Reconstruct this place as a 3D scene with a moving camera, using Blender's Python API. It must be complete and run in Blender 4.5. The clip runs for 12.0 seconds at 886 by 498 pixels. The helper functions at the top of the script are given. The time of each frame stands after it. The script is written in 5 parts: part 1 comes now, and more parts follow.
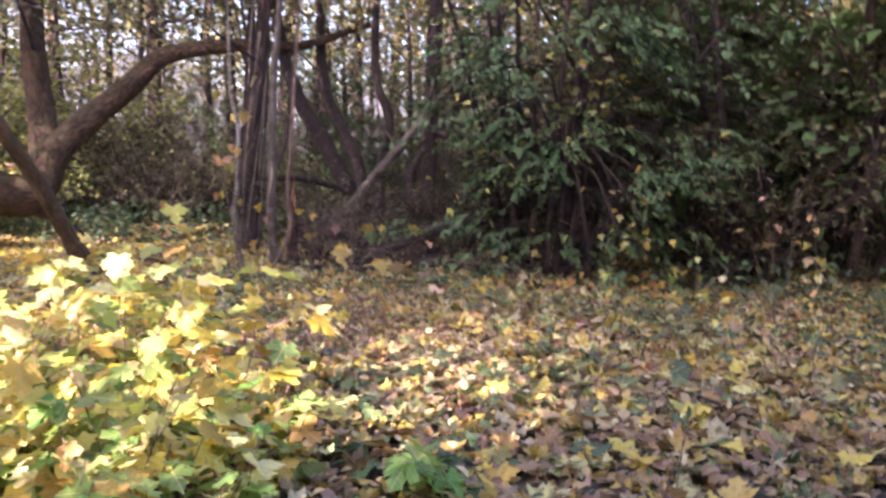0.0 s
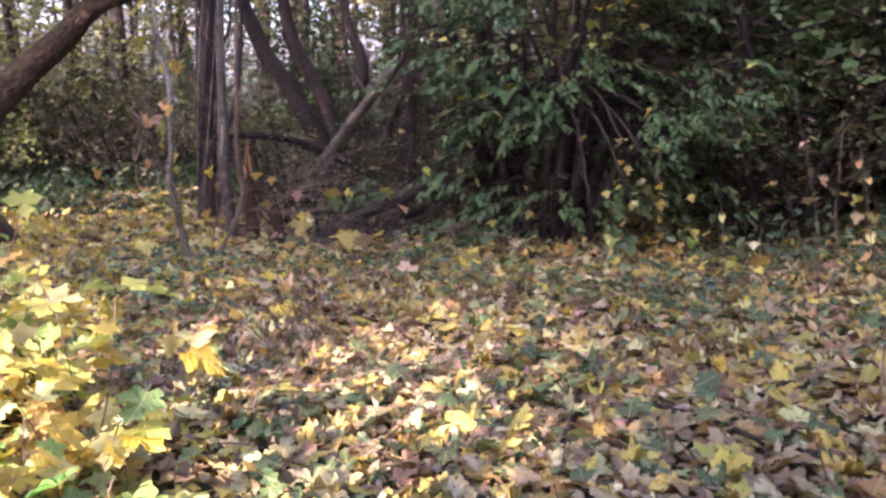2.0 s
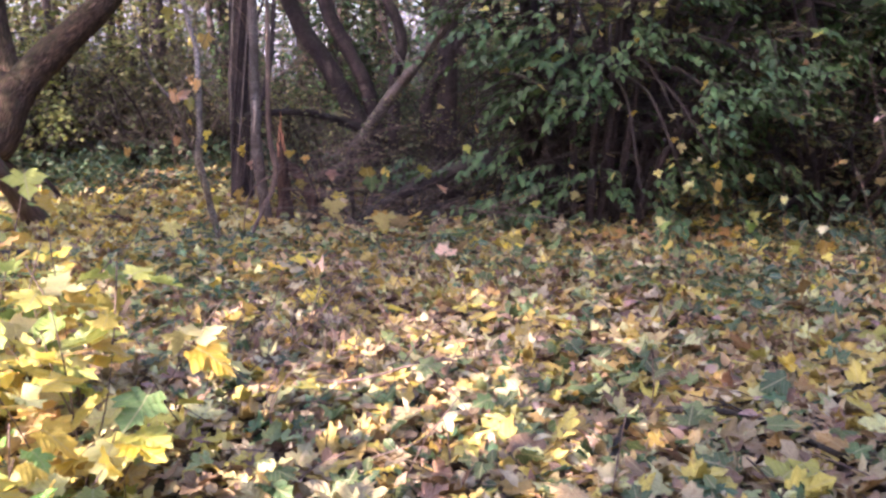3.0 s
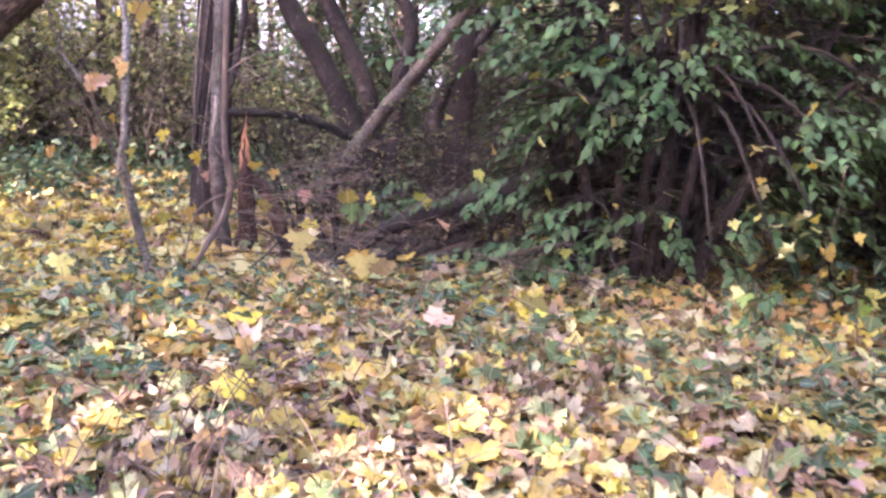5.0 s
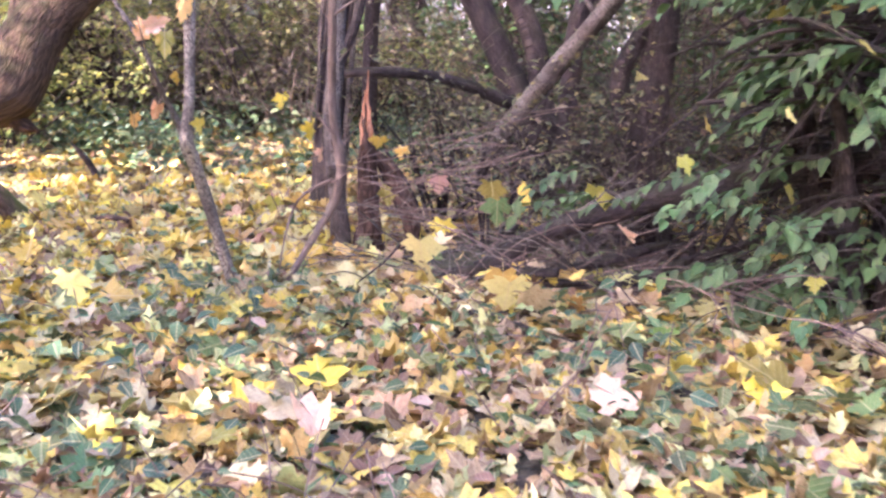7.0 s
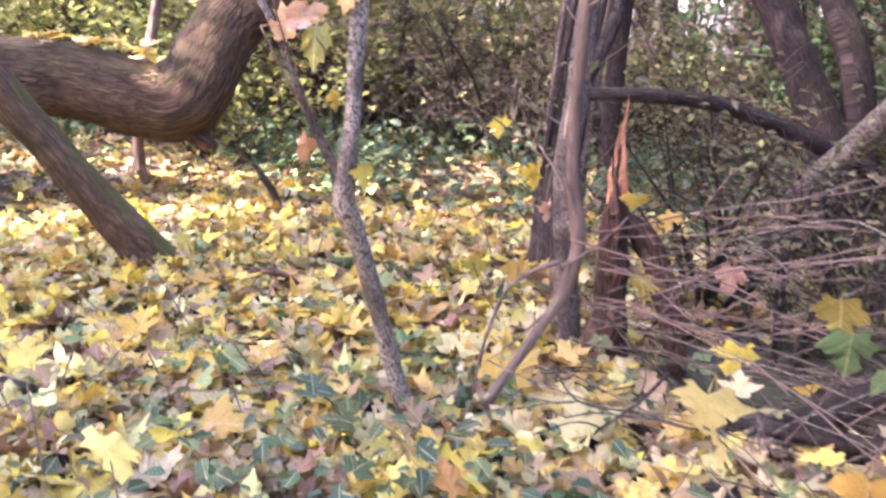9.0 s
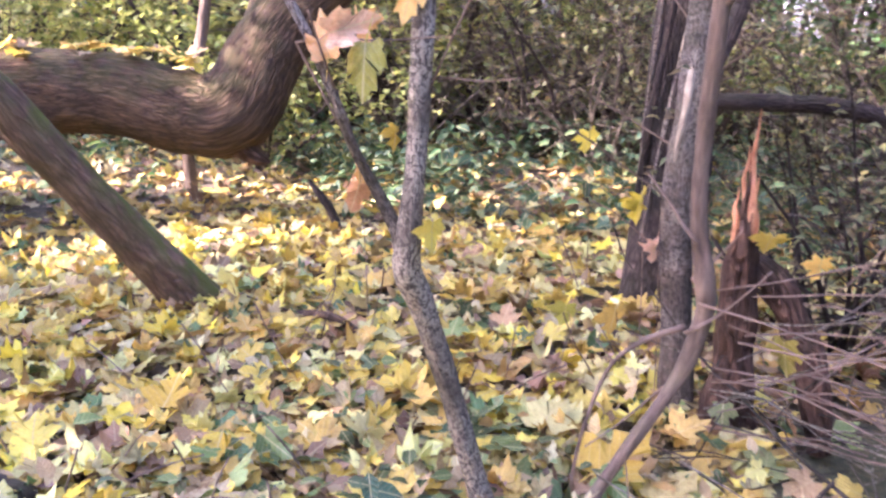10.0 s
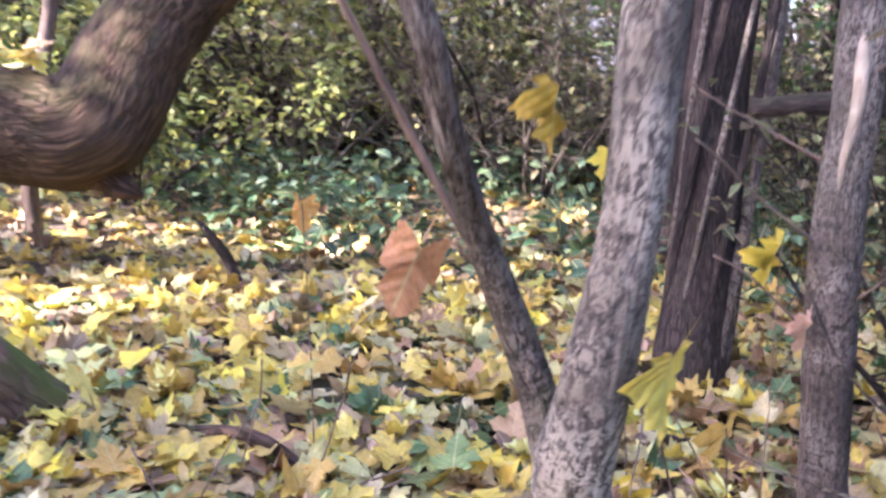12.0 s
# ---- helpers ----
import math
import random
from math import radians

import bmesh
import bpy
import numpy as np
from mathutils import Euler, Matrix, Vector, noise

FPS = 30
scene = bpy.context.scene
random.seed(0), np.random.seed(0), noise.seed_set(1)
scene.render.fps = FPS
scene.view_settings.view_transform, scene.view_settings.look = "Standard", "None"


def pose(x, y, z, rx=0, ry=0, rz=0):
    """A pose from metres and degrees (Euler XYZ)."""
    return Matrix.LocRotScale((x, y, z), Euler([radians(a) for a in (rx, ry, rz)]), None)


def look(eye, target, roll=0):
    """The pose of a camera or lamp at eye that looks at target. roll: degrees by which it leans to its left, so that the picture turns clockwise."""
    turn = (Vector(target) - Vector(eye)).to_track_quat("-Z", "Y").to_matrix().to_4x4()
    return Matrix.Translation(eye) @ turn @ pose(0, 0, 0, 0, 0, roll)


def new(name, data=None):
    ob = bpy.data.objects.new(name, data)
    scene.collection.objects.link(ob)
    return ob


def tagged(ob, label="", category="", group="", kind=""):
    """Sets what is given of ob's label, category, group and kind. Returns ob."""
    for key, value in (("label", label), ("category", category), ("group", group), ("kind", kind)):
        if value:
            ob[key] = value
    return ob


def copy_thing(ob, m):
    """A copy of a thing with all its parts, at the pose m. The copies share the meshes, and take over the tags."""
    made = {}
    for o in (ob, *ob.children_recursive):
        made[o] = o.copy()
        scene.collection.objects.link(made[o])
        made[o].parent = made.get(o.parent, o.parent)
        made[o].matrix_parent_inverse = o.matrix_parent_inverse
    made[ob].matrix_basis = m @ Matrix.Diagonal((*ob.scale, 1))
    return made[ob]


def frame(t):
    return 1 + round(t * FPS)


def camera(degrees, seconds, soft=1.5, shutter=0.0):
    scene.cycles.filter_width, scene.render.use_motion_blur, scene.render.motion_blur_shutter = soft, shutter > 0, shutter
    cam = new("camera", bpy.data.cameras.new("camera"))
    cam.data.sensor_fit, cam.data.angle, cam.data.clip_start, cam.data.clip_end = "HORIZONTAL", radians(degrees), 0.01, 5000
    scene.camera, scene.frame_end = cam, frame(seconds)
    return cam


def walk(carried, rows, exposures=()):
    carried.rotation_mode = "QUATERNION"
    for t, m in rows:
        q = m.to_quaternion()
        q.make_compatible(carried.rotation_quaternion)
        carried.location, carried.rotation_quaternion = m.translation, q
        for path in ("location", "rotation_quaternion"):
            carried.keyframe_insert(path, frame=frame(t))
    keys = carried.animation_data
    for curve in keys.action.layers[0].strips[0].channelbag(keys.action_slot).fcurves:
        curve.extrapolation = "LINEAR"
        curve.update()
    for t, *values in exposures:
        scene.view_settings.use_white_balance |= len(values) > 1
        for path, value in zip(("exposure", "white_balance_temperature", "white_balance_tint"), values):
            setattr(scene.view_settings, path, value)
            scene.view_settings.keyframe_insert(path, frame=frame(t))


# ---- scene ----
cam = camera(53.1, 12.0, 2.6, 0.35)
METRES, EYE, TILT, LEAN, TURN = 9.9, 1.5, 0.0, 0.0, 0.0
ROWS = [
    (0.0, 0.0, 0.0, 0.0, 0.28, -7.21, -2.23),
    (0.5, 0.0084, 0.045, 0.003, -1.74, -10.44, 1.35),
    (1.0, 0.0133, 0.086, 0.0022, -1.42, -9.61, -0.38),
    (1.5, 0.0217, 0.1201, 0.0049, -3.01, -11.05, 1.42),
    (2.0, 0.0366, 0.1535, 0.0035, 0.97, -10.92, 0.01),
    (2.5, 0.0422, 0.1689, 0.0034, 2.57, -12.67, -0.64),
    (3.0, 0.0383, 0.1966, -0.0017, 3.75, -12.28, 0.29),
    (5.0, 0.0373, 0.3995, -0.0127, 5.58, -11.64, -2.99),
    (5.5, 0.0335, 0.4416, -0.0158, 16.07, -10.97, -1.57),
    (6.0, 0.0249, 0.4859, -0.0204, 13.83, -10.1, -2.47),
    (6.5, 0.0208, 0.5353, -0.0237, 14.86, -12.95, -2.72),
    (8.5, -0.0289, 0.7183, -0.0299, 28.35, -15.06, -1.31),
    (9.0, -0.062, 0.7475, -0.0316, 31.59, -14.48, -3.43),
    (9.5, -0.0841, 0.7746, -0.0285, 32.72, -13.33, -2.68),
    (10.0, -0.104, 0.8033, -0.028, 35.57, -15.18, -1.72),
    (10.5, -0.1303, 0.819, -0.0298, 35.24, -12.06, -4.33),
    (11.0, -0.1612, 0.837, -0.0286, 30.86, -11.78, -3.81),
    (11.5, -0.1849, 0.8661, -0.0371, 30.27, -10.61, -2.95),
    (12.0, -0.2091, 0.8977, -0.0528, 27.47, -12.74, -2.7),
]
walk(cam, [(t, pose(0, 0, EYE, TILT, LEAN, TURN) @ pose(METRES * x, METRES * y, METRES * z, 90 + pitch, roll, yaw)) for t, x, y, z, yaw, pitch, roll in ROWS],
     [(0.0, 2.8, 5700, 46), (2.5, 2.8, 5500, 46), (5.0, 3.7, 5450, 48), (8.5, 4.05, 5650, 48), (12.0, 3.75, 5200, 38)])

# ---- world, sun ----
SUN_EL, SUN_AZ = 27.0, 216.0          # degrees; azimuth clockwise from +y
to_sun = Vector((math.sin(radians(SUN_AZ)) * math.cos(radians(SUN_EL)), math.cos(radians(SUN_AZ)) * math.cos(radians(SUN_EL)), math.sin(radians(SUN_EL))))
world = bpy.data.worlds.new("world")
scene.world = world
world.use_nodes = True
wn = world.node_tree.nodes
sky = wn.new("ShaderNodeTexSky")
sky.sky_type = "NISHITA"
sky.sun_disc = False
sky.sun_elevation = radians(SUN_EL)
sky.sun_rotation = radians(SUN_AZ)
sky.air_density, sky.dust_density, sky.ozone_density = 1.0, 4.0, 1.0
wn["Background"].inputs["Strength"].default_value = 0.15
world.node_tree.links.new(sky.outputs["Color"], wn["Background"].inputs["Color"])
sun_data = bpy.data.lights.new("sun", "SUN")
sun_data.energy, sun_data.angle, sun_data.color = 5.0, radians(0.6), (1.0, 0.87, 0.66)
sun = new("sun", sun_data)
sun.matrix_world = look(to_sun * 30, (0, 0, 0))


# ---- materials ----
class Nodes:
    """A short way to write node materials."""

    def __init__(self, name):
        self.mat = bpy.data.materials.new(name)
        self.mat.use_nodes = True
        self.t = self.mat.node_tree
        self.bsdf = self.t.nodes["Principled BSDF"]
        self.out = self.t.nodes["Material Output"]

    def add(self, kind, props=None, **ins):
        n = self.t.nodes.new(kind)
        for k, v in (props or {}).items():
            setattr(n, k, v)
        for k, v in ins.items():
            key = int(k[1:]) if k[0] == "i" and k[1:].isdigit() else k.replace("_", " ")
            self.put(n.inputs[key], v)
        return n

    def put(self, sock, v):
        if isinstance(v, bpy.types.NodeSocket):
            self.t.links.new(v, sock)
        elif isinstance(v, bpy.types.Node):
            self.t.links.new(v.outputs[0], sock)
        else:
            sock.default_value = v

    def math(self, op, a, b=0.0):
        return self.add("ShaderNodeMath", {"operation": op}, i0=a, i1=b)

    def mix(self, f, a, b, blend="MIX"):
        n = self.add("ShaderNodeMix", {"data_type": "RGBA", "blend_type": blend})
        self.put(n.inputs[0], f)
        self.put(n.inputs[6], a if not isinstance(a, tuple) else (*a[:3], 1))
        self.put(n.inputs[7], b if not isinstance(b, tuple) else (*b[:3], 1))
        return n.outputs[2]

    def ramp(self, fac, stops, mode="LINEAR"):
        n = self.add("ShaderNodeValToRGB", Fac=fac)
        n.color_ramp.interpolation = mode
        e = n.color_ramp.elements
        while len(e) < len(stops):
            e.new(0.5)
        for el, (p, c) in zip(e, stops):
            el.position = p
            el.color = (*c, 1) if isinstance(c, tuple) else (c, c, c, 1)
        return n.outputs[0]

    def noise(self, vec, scale, detail=4.0, rough=0.55, dist=0.0):
        return self.add("ShaderNodeTexNoise", Vector=vec, Scale=scale, Detail=detail, Roughness=rough, Distortion=dist).outputs[0]


def leaf_material(name, palette, gloss=0.5, through_light=0.35, dry=0.5, vein=1.0):
    """Leaves: one hue a leaf from the palette, veins, blotches and light that passes through."""
    n = Nodes(name)
    island = n.add("ShaderNodeNewGeometry").outputs["Random Per Island"]
    who = n.add("ShaderNodeObjectInfo").outputs["Random"]
    r = n.math("FRACT", n.math("ADD", island, who))
    wn2 = n.add("ShaderNodeTexWhiteNoise", {"noise_dimensions": "1D"}, W=n.math("MULTIPLY", r, 713.7))
    step = 1.0 / len(palette)
    hue = n.ramp(r, [(i * step, c) for i, c in enumerate(palette)], "CONSTANT")
    uv = n.add("ShaderNodeTexCoord").outputs["UV"]
    pos = n.add("ShaderNodeNewGeometry").outputs["Position"]
    vary = n.add("ShaderNodeHueSaturation", Color=hue, Hue=n.math("ADD", n.math("MULTIPLY", wn2.outputs[0], 0.035), 0.488),
                 Value=n.math("ADD", n.math("MULTIPLY", wn2.outputs[0], 0.6), 0.7), Saturation=1.0)
    blot = n.noise(pos, 34.0, 3.0, 0.6)
    c = n.mix(n.ramp(blot, [(0.52, 0.0), (0.72, dry)]), vary.outputs[0], (0.17, 0.085, 0.03))
    fine = n.noise(pos, 160.0, 2.0)
    c = n.mix(0.3, c, n.ramp(fine, [(0.3, 0.25), (0.75, 0.8)]), "OVERLAY")
    sep = n.add("ShaderNodeSeparateXYZ", Vector=uv)
    ax = n.math("ABSOLUTE", n.math("SUBTRACT", sep.outputs[0], 0.5))
    rib = n.ramp(ax, [(0.006, 0.6), (0.022, 0.0)])
    side = n.math("SINE", n.math("MULTIPLY", n.math("SUBTRACT", sep.outputs[1], n.math("MULTIPLY", ax, 0.9)), 44.0))
    sidev = n.ramp(side, [(0.9, 0.0), (1.0, 0.28)])
    c = n.mix(n.math("MULTIPLY", n.math("MAXIMUM", rib, sidev), vein), c, (0.62, 0.52, 0.26))
    n.put(n.bsdf.inputs["Base Color"], c)
    n.put(n.bsdf.inputs["Roughness"], gloss)
    n.bsdf.inputs["Specular IOR Level"].default_value = 0.35
    bump = n.add("ShaderNodeBump", Strength=0.5, Distance=0.004, Height=n.math("ADD", n.math("MULTIPLY", side, 0.4), blot))
    n.put(n.bsdf.inputs["Normal"], bump)
    tr = n.add("ShaderNodeBsdfTranslucent", Color=n.mix(0.35, c, (1.0, 0.85, 0.2), "MULTIPLY"))
    m = n.add("ShaderNodeMixShader", Fac=through_light)
    n.put(m.inputs[1], n.bsdf.outputs[0])
    n.put(m.inputs[2], tr.outputs[0])
    n.put(n.out.inputs["Surface"], m.outputs[0])
    return n.mat


def bark_material(name, dark, light, ridge=26.0, moss=0.0, patches=None, rough=0.9, deep=0.02, crack=1.0):
    """Bark: ridges along the stem, stains and, where the stem has it, moss or pale lichen patches."""
    n = Nodes(name)
    uv = n.add("ShaderNodeTexCoord").outputs["UV"]
    pos = n.add("ShaderNodeNewGeometry").outputs["Position"]
    st = n.add("ShaderNodeMapping", Vector=uv, Scale=(ridge, ridge * 0.17, 1.0))
    warp = n.noise(st, 1.0, 5.0, 0.65, 0.9)
    vor = n.add("ShaderNodeTexVoronoi", {"feature": "DISTANCE_TO_EDGE"}, Vector=n.add("ShaderNodeVectorMath", {"operation": "MULTIPLY_ADD"}, i0=n.add("ShaderNodeTexNoise", Vector=st, Scale=0.8, Detail=4.0, Roughness=0.6).outputs["Color"], i1=(2.4, 2.0, 0.0), i2=n.add("ShaderNodeMapping", Vector=uv, Scale=(ridge, ridge * 0.2, 1.0))), Scale=1.0)
    cracks = n.ramp(vor.outputs[0], [(0.0, 0.0), (0.22, 1.0)])
    big = n.noise(pos, 4.0, 3.0)
    c = n.ramp(warp, [(0.3, dark), (0.72, light)])
    c = n.mix(n.math("MULTIPLY", n.math("SUBTRACT", 1.0, cracks), 0.75 * crack), c, tuple(v * 0.35 for v in dark))
    c = n.mix(0.5, c, n.ramp(big, [(0.3, 0.25), (0.7, 0.75)]), "OVERLAY")
    if patches:
        pt = n.noise(n.add("ShaderNodeMapping", Vector=uv, Scale=(1.0, 0.55, 1.0)), 95.0, 5.0, 0.8, 0.6)
        fleck = n.noise(n.add("ShaderNodeMapping", Vector=uv, Scale=(1.0, 0.7, 1.0)), 240.0, 3.0, 0.8)
        c = n.mix(n.ramp(fleck, [(0.5, 0.0), (0.55, 0.9)]), c, tuple(v * 0.25 for v in dark))
        zone = n.noise(pos, 5.5, 2.0)
        f = n.math("MULTIPLY", n.ramp(n.math("ADD", n.math("MULTIPLY", pt, 0.6), n.math("MULTIPLY", fleck, 0.4)), [(0.485, 0.0), (0.515, 1.0)]), n.ramp(zone, [(0.34, 0.25), (0.55, 1.0)]))
        c = n.mix(f, c, patches)
    if moss:
        up = n.add("ShaderNodeSeparateXYZ", Vector=n.add("ShaderNodeNewGeometry").outputs["Normal"])
        g = n.math("MULTIPLY", n.ramp(n.noise(pos, 9.0, 4.0), [(0.36, 0.0), (0.54, 1.0)]), n.math("MULTIPLY", n.ramp(up.outputs[2], [(0.0, 0.15), (0.6, 1.0)]), moss))
        c = n.mix(g, c, (0.09, 0.12, 0.02))
    n.put(n.bsdf.inputs["Base Color"], c)
    n.bsdf.inputs["Roughness"].default_value = rough
    n.bsdf.inputs["Specular IOR Level"].default_value = 0.2
    h = n.math("ADD", n.math("MULTIPLY", cracks, crack), warp)
    n.put(n.bsdf.inputs["Normal"], n.add("ShaderNodeBump", Strength=0.9, Distance=deep, Height=h))
    return n.mat


def soil_material():
    n = Nodes("forest_soil")
    pos = n.add("ShaderNodeNewGeometry").outputs["Position"]
    a, b, d = n.noise(pos, 1.1, 5.0), n.noise(pos, 14.0, 6.0, 0.7), n.noise(pos, 60.0, 4.0)
    c = n.ramp(b, [(0.3, (0.028, 0.02, 0.015)), (0.5, (0.085, 0.055, 0.032)), (0.62, (0.17, 0.11, 0.05)), (0.75, (0.27, 0.18, 0.07))])
    c = n.mix(n.ramp(a, [(0.42, 0.0), (0.62, 0.55)]), c, (0.06, 0.085, 0.025))
    c = n.mix(0.5, c, n.ramp(d, [(0.3, 0.2), (0.7, 0.8)]), "OVERLAY")
    n.put(n.bsdf.inputs["Base Color"], c)
    n.bsdf.inputs["Roughness"].default_value = 0.95
    n.put(n.bsdf.inputs["Normal"], n.add("ShaderNodeBump", Strength=1.0, Distance=0.05, Height=n.math("ADD", b, n.math("MULTIPLY", d, 0.4))))
    return n.mat


TAN, PALE, BROWN, UMBER = (0.47, 0.33, 0.15), (0.66, 0.54, 0.28), (0.3, 0.18, 0.09), (0.16, 0.1, 0.055)
YELLOW, GOLD, LEMON, ORANGE = (0.72, 0.53, 0.1), (0.62, 0.4, 0.1), (0.7, 0.63, 0.24), (0.66, 0.3, 0.1)
LIME, GREEN, PINK = (0.4, 0.44, 0.15), (0.12, 0.2, 0.07), (0.62, 0.36, 0.26)
M_LITTER = leaf_material("fallen_leaf", [tuple(v * 0.74 for v in c) for c in [TAN, YELLOW, PALE, GOLD, YELLOW, PALE, LEMON, LIME, (0.55, 0.42, 0.2), YELLOW, BROWN, (0.52, 0.31, 0.15), GREEN, TAN, LEMON, BROWN, GOLD, LEMON, YELLOW, (0.5, 0.36, 0.14), GREEN, GOLD]], 0.6, 0.2, 0.6, 0.5)
M_CRUMB = leaf_material("small_dry_leaf", [BROWN, TAN, PALE, UMBER, TAN, BROWN, (0.42, 0.26, 0.18), UMBER, TAN], 0.65, 0.15, 0.4, 0.4)
M_BRIGHT = leaf_material("yellow_maple_leaf", [YELLOW, GOLD, LEMON, YELLOW, (0.75, 0.55, 0.06), LEMON], 0.45, 0.4, 0.25)
M_THICKET = leaf_material("yellow_green_leaf", [(0.46, 0.5, 0.14), LEMON, (0.52, 0.52, 0.1), YELLOW, (0.32, 0.42, 0.09), (0.6, 0.55, 0.12), (0.2, 0.3, 0.08), LEMON, (0.4, 0.47, 0.1)], 0.4, 0.45, 0.15)
M_GREEN = leaf_material("green_leaf", [(0.1, 0.135, 0.04), (0.13, 0.18, 0.05), (0.075, 0.105, 0.035), (0.19, 0.23, 0.07)], 0.4, 0.35, 0.1)
M_FRESH = leaf_material("fresh_green_leaf", [(0.22, 0.38, 0.07), (0.3, 0.45, 0.1), (0.18, 0.33, 0.06)], 0.4, 0.45, 0.05)
M_SHRUB = leaf_material("dark_shrub_leaf", [(0.055, 0.1, 0.027), (0.072, 0.13, 0.036), (0.042, 0.084, 0.024), (0.096, 0.155, 0.048), (0.066, 0.12, 0.03), (0.06, 0.108, 0.036), (0.084, 0.138, 0.042)], 0.6, 0.25, 0.15, 0.12)
M_CROWN = leaf_material("crown_leaf", [(0.1, 0.12, 0.05), (0.15, 0.16, 0.06), (0.08, 0.1, 0.045), (0.27, 0.24, 0.09), (0.12, 0.14, 0.06), (0.2, 0.16, 0.08), (0.07, 0.09, 0.04), (0.17, 0.12, 0.07)], 0.5, 0.45, 0.2)
M_ORANGE = leaf_material("orange_maple_leaf", [(0.8, 0.46, 0.14), (0.8, 0.5, 0.2), (0.76, 0.43, 0.18)], 0.5, 0.45, 0.1)
M_PINK = leaf_material("pink_dry_leaf", [(0.7, 0.42, 0.3), (0.68, 0.4, 0.26)], 0.55, 0.3, 0.3)
M_OLIVE = leaf_material("olive_leaf", [(0.38, 0.33, 0.06), (0.34, 0.3, 0.06)], 0.45, 0.4, 0.1)
M_UNDER = leaf_material("understorey_leaf", [(0.16, 0.2, 0.05), (0.24, 0.27, 0.06), (0.28, 0.29, 0.08), (0.12, 0.16, 0.05), (0.2, 0.25, 0.08), (0.2, 0.22, 0.06)], 0.5, 0.5, 0.15)
M_HERB = leaf_material("herb_leaf", [(0.038, 0.085, 0.036), (0.052, 0.112, 0.042), (0.045, 0.095, 0.048), (0.075, 0.13, 0.05)], 0.5, 0.35, 0.1)
M_BARK_OLD = bark_material("furrowed_bark", (0.06, 0.038, 0.025), (0.195, 0.12, 0.07), 36.0, 0.25, None, 0.9, 0.024, 0.85)
M_BARK_LEAN = bark_material("mossy_brown_bark", (0.1, 0.062, 0.04), (0.25, 0.16, 0.1), 40.0, 0.9, None, 0.9, 0.01, 0.6)
M_BARK_DARK = bark_material("dark_bark", (0.032, 0.024, 0.022), (0.11, 0.08, 0.066), 75.0, 0.15, None, 0.92, 0.012, 0.8)
M_BARK_MID = bark_material("grey_brown_bark", (0.055, 0.042, 0.034), (0.17, 0.13, 0.1), 75.0, 0.25, (0.25, 0.21, 0.165), 0.92, 0.008, 0.7)
M_BARK_LICHEN = bark_material("lichen_bark", (0.065, 0.055, 0.045), (0.165, 0.138, 0.11), 60.0, 0.05, (0.44, 0.385, 0.29), 0.85, 0.006, 0.4)
M_BARK_TWIG = bark_material("twig_bark", (0.1, 0.07, 0.05), (0.27, 0.19, 0.13), 60.0, 0.0, None, 0.8, 0.003, 0.3)
M_BARK_POLE = bark_material("pale_smooth_bark", (0.1, 0.072, 0.054), (0.24, 0.172, 0.125), 40.0, 0.2, None, 0.8, 0.004, 0.3)
M_WOOD_RAW = bark_material("split_orange_wood", (0.42, 0.16, 0.07), (0.7, 0.38, 0.2), 70.0, 0.0, None, 0.75, 0.008, 0.5)
M_WOOD_PALE = bark_material("bare_pale_wood", (0.28, 0.21, 0.14), (0.5, 0.41, 0.28), 60.0, 0.0, None, 0.8, 0.004, 0.5)
M_WOOD_ROT = bark_material("rotten_brown_wood", (0.06, 0.036, 0.026), (0.16, 0.09, 0.058), 40.0, 0.1, None, 0.9, 0.02, 0.8)
M_SOIL = soil_material()

# ---- mesh helpers ----
rng = np.random.default_rng(7)


def wave(p, s=1.0):
    """A cheap smooth noise in -1..1 for arrays of points."""
    x, y, z = p[..., 0] * s, p[..., 1] * s, p[..., 2] * s
    return (np.sin(x * 1.7 + 1.3 * np.sin(y * 1.1 + z)) + np.sin(y * 2.3 + 1.1 * np.sin(z * 1.9 + x * 0.7)) + np.sin(z * 2.9 + 1.2 * np.sin(x * 1.6 - y))) / 3


def ground_z(x, y):
    x, y = np.asarray(x, float), np.asarray(y, float)
    z = -0.022 * np.clip(y, -6, 20)
    near = np.clip(1.6 - np.hypot(x, y - 8) / 40, 0.25, 1)
    z = z + near * (0.035 * np.sin(x * 1.3 + 0.7 * np.sin(y * 0.9)) + 0.03 * np.sin(y * 1.7 + np.sin(x * 1.1)) + 0.012 * np.sin(x * 5.1 + y * 3.3))
    z = z + 0.14 * np.exp(-((x + 0.3) ** 2 / 1.6 + (y - 10.3) ** 2 / 0.5))
    return z


def mesh_of(name, v, f, uv, mat, smooth=True):
    me = bpy.data.meshes.new(name)
    v, f, uv = np.asarray(v, np.float32), np.asarray(f, np.int32), np.asarray(uv, np.float32)
    k = f.shape[1]
    me.vertices.add(len(v))
    me.vertices.foreach_set("co", v.ravel())
    me.loops.add(f.size)
    me.loops.foreach_set("vertex_index", f.ravel())
    me.polygons.add(len(f))
    me.polygons.foreach_set("loop_start", np.arange(0, f.size, k, dtype=np.int32))
    me.polygons.foreach_set("use_smooth", np.full(len(f), smooth))
    me.uv_layers.new(name="UVMap").data.foreach_set("uv", uv[f.ravel()].ravel())
    me.materials.append(mat)
    me.update(calc_edges=True)
    return me


def thing(name, base, label, category, group="", kind=""):
    ob = new(name)
    ob.empty_display_size = 0.2
    ob.location = base
    return tagged(ob, label, category, group, kind)


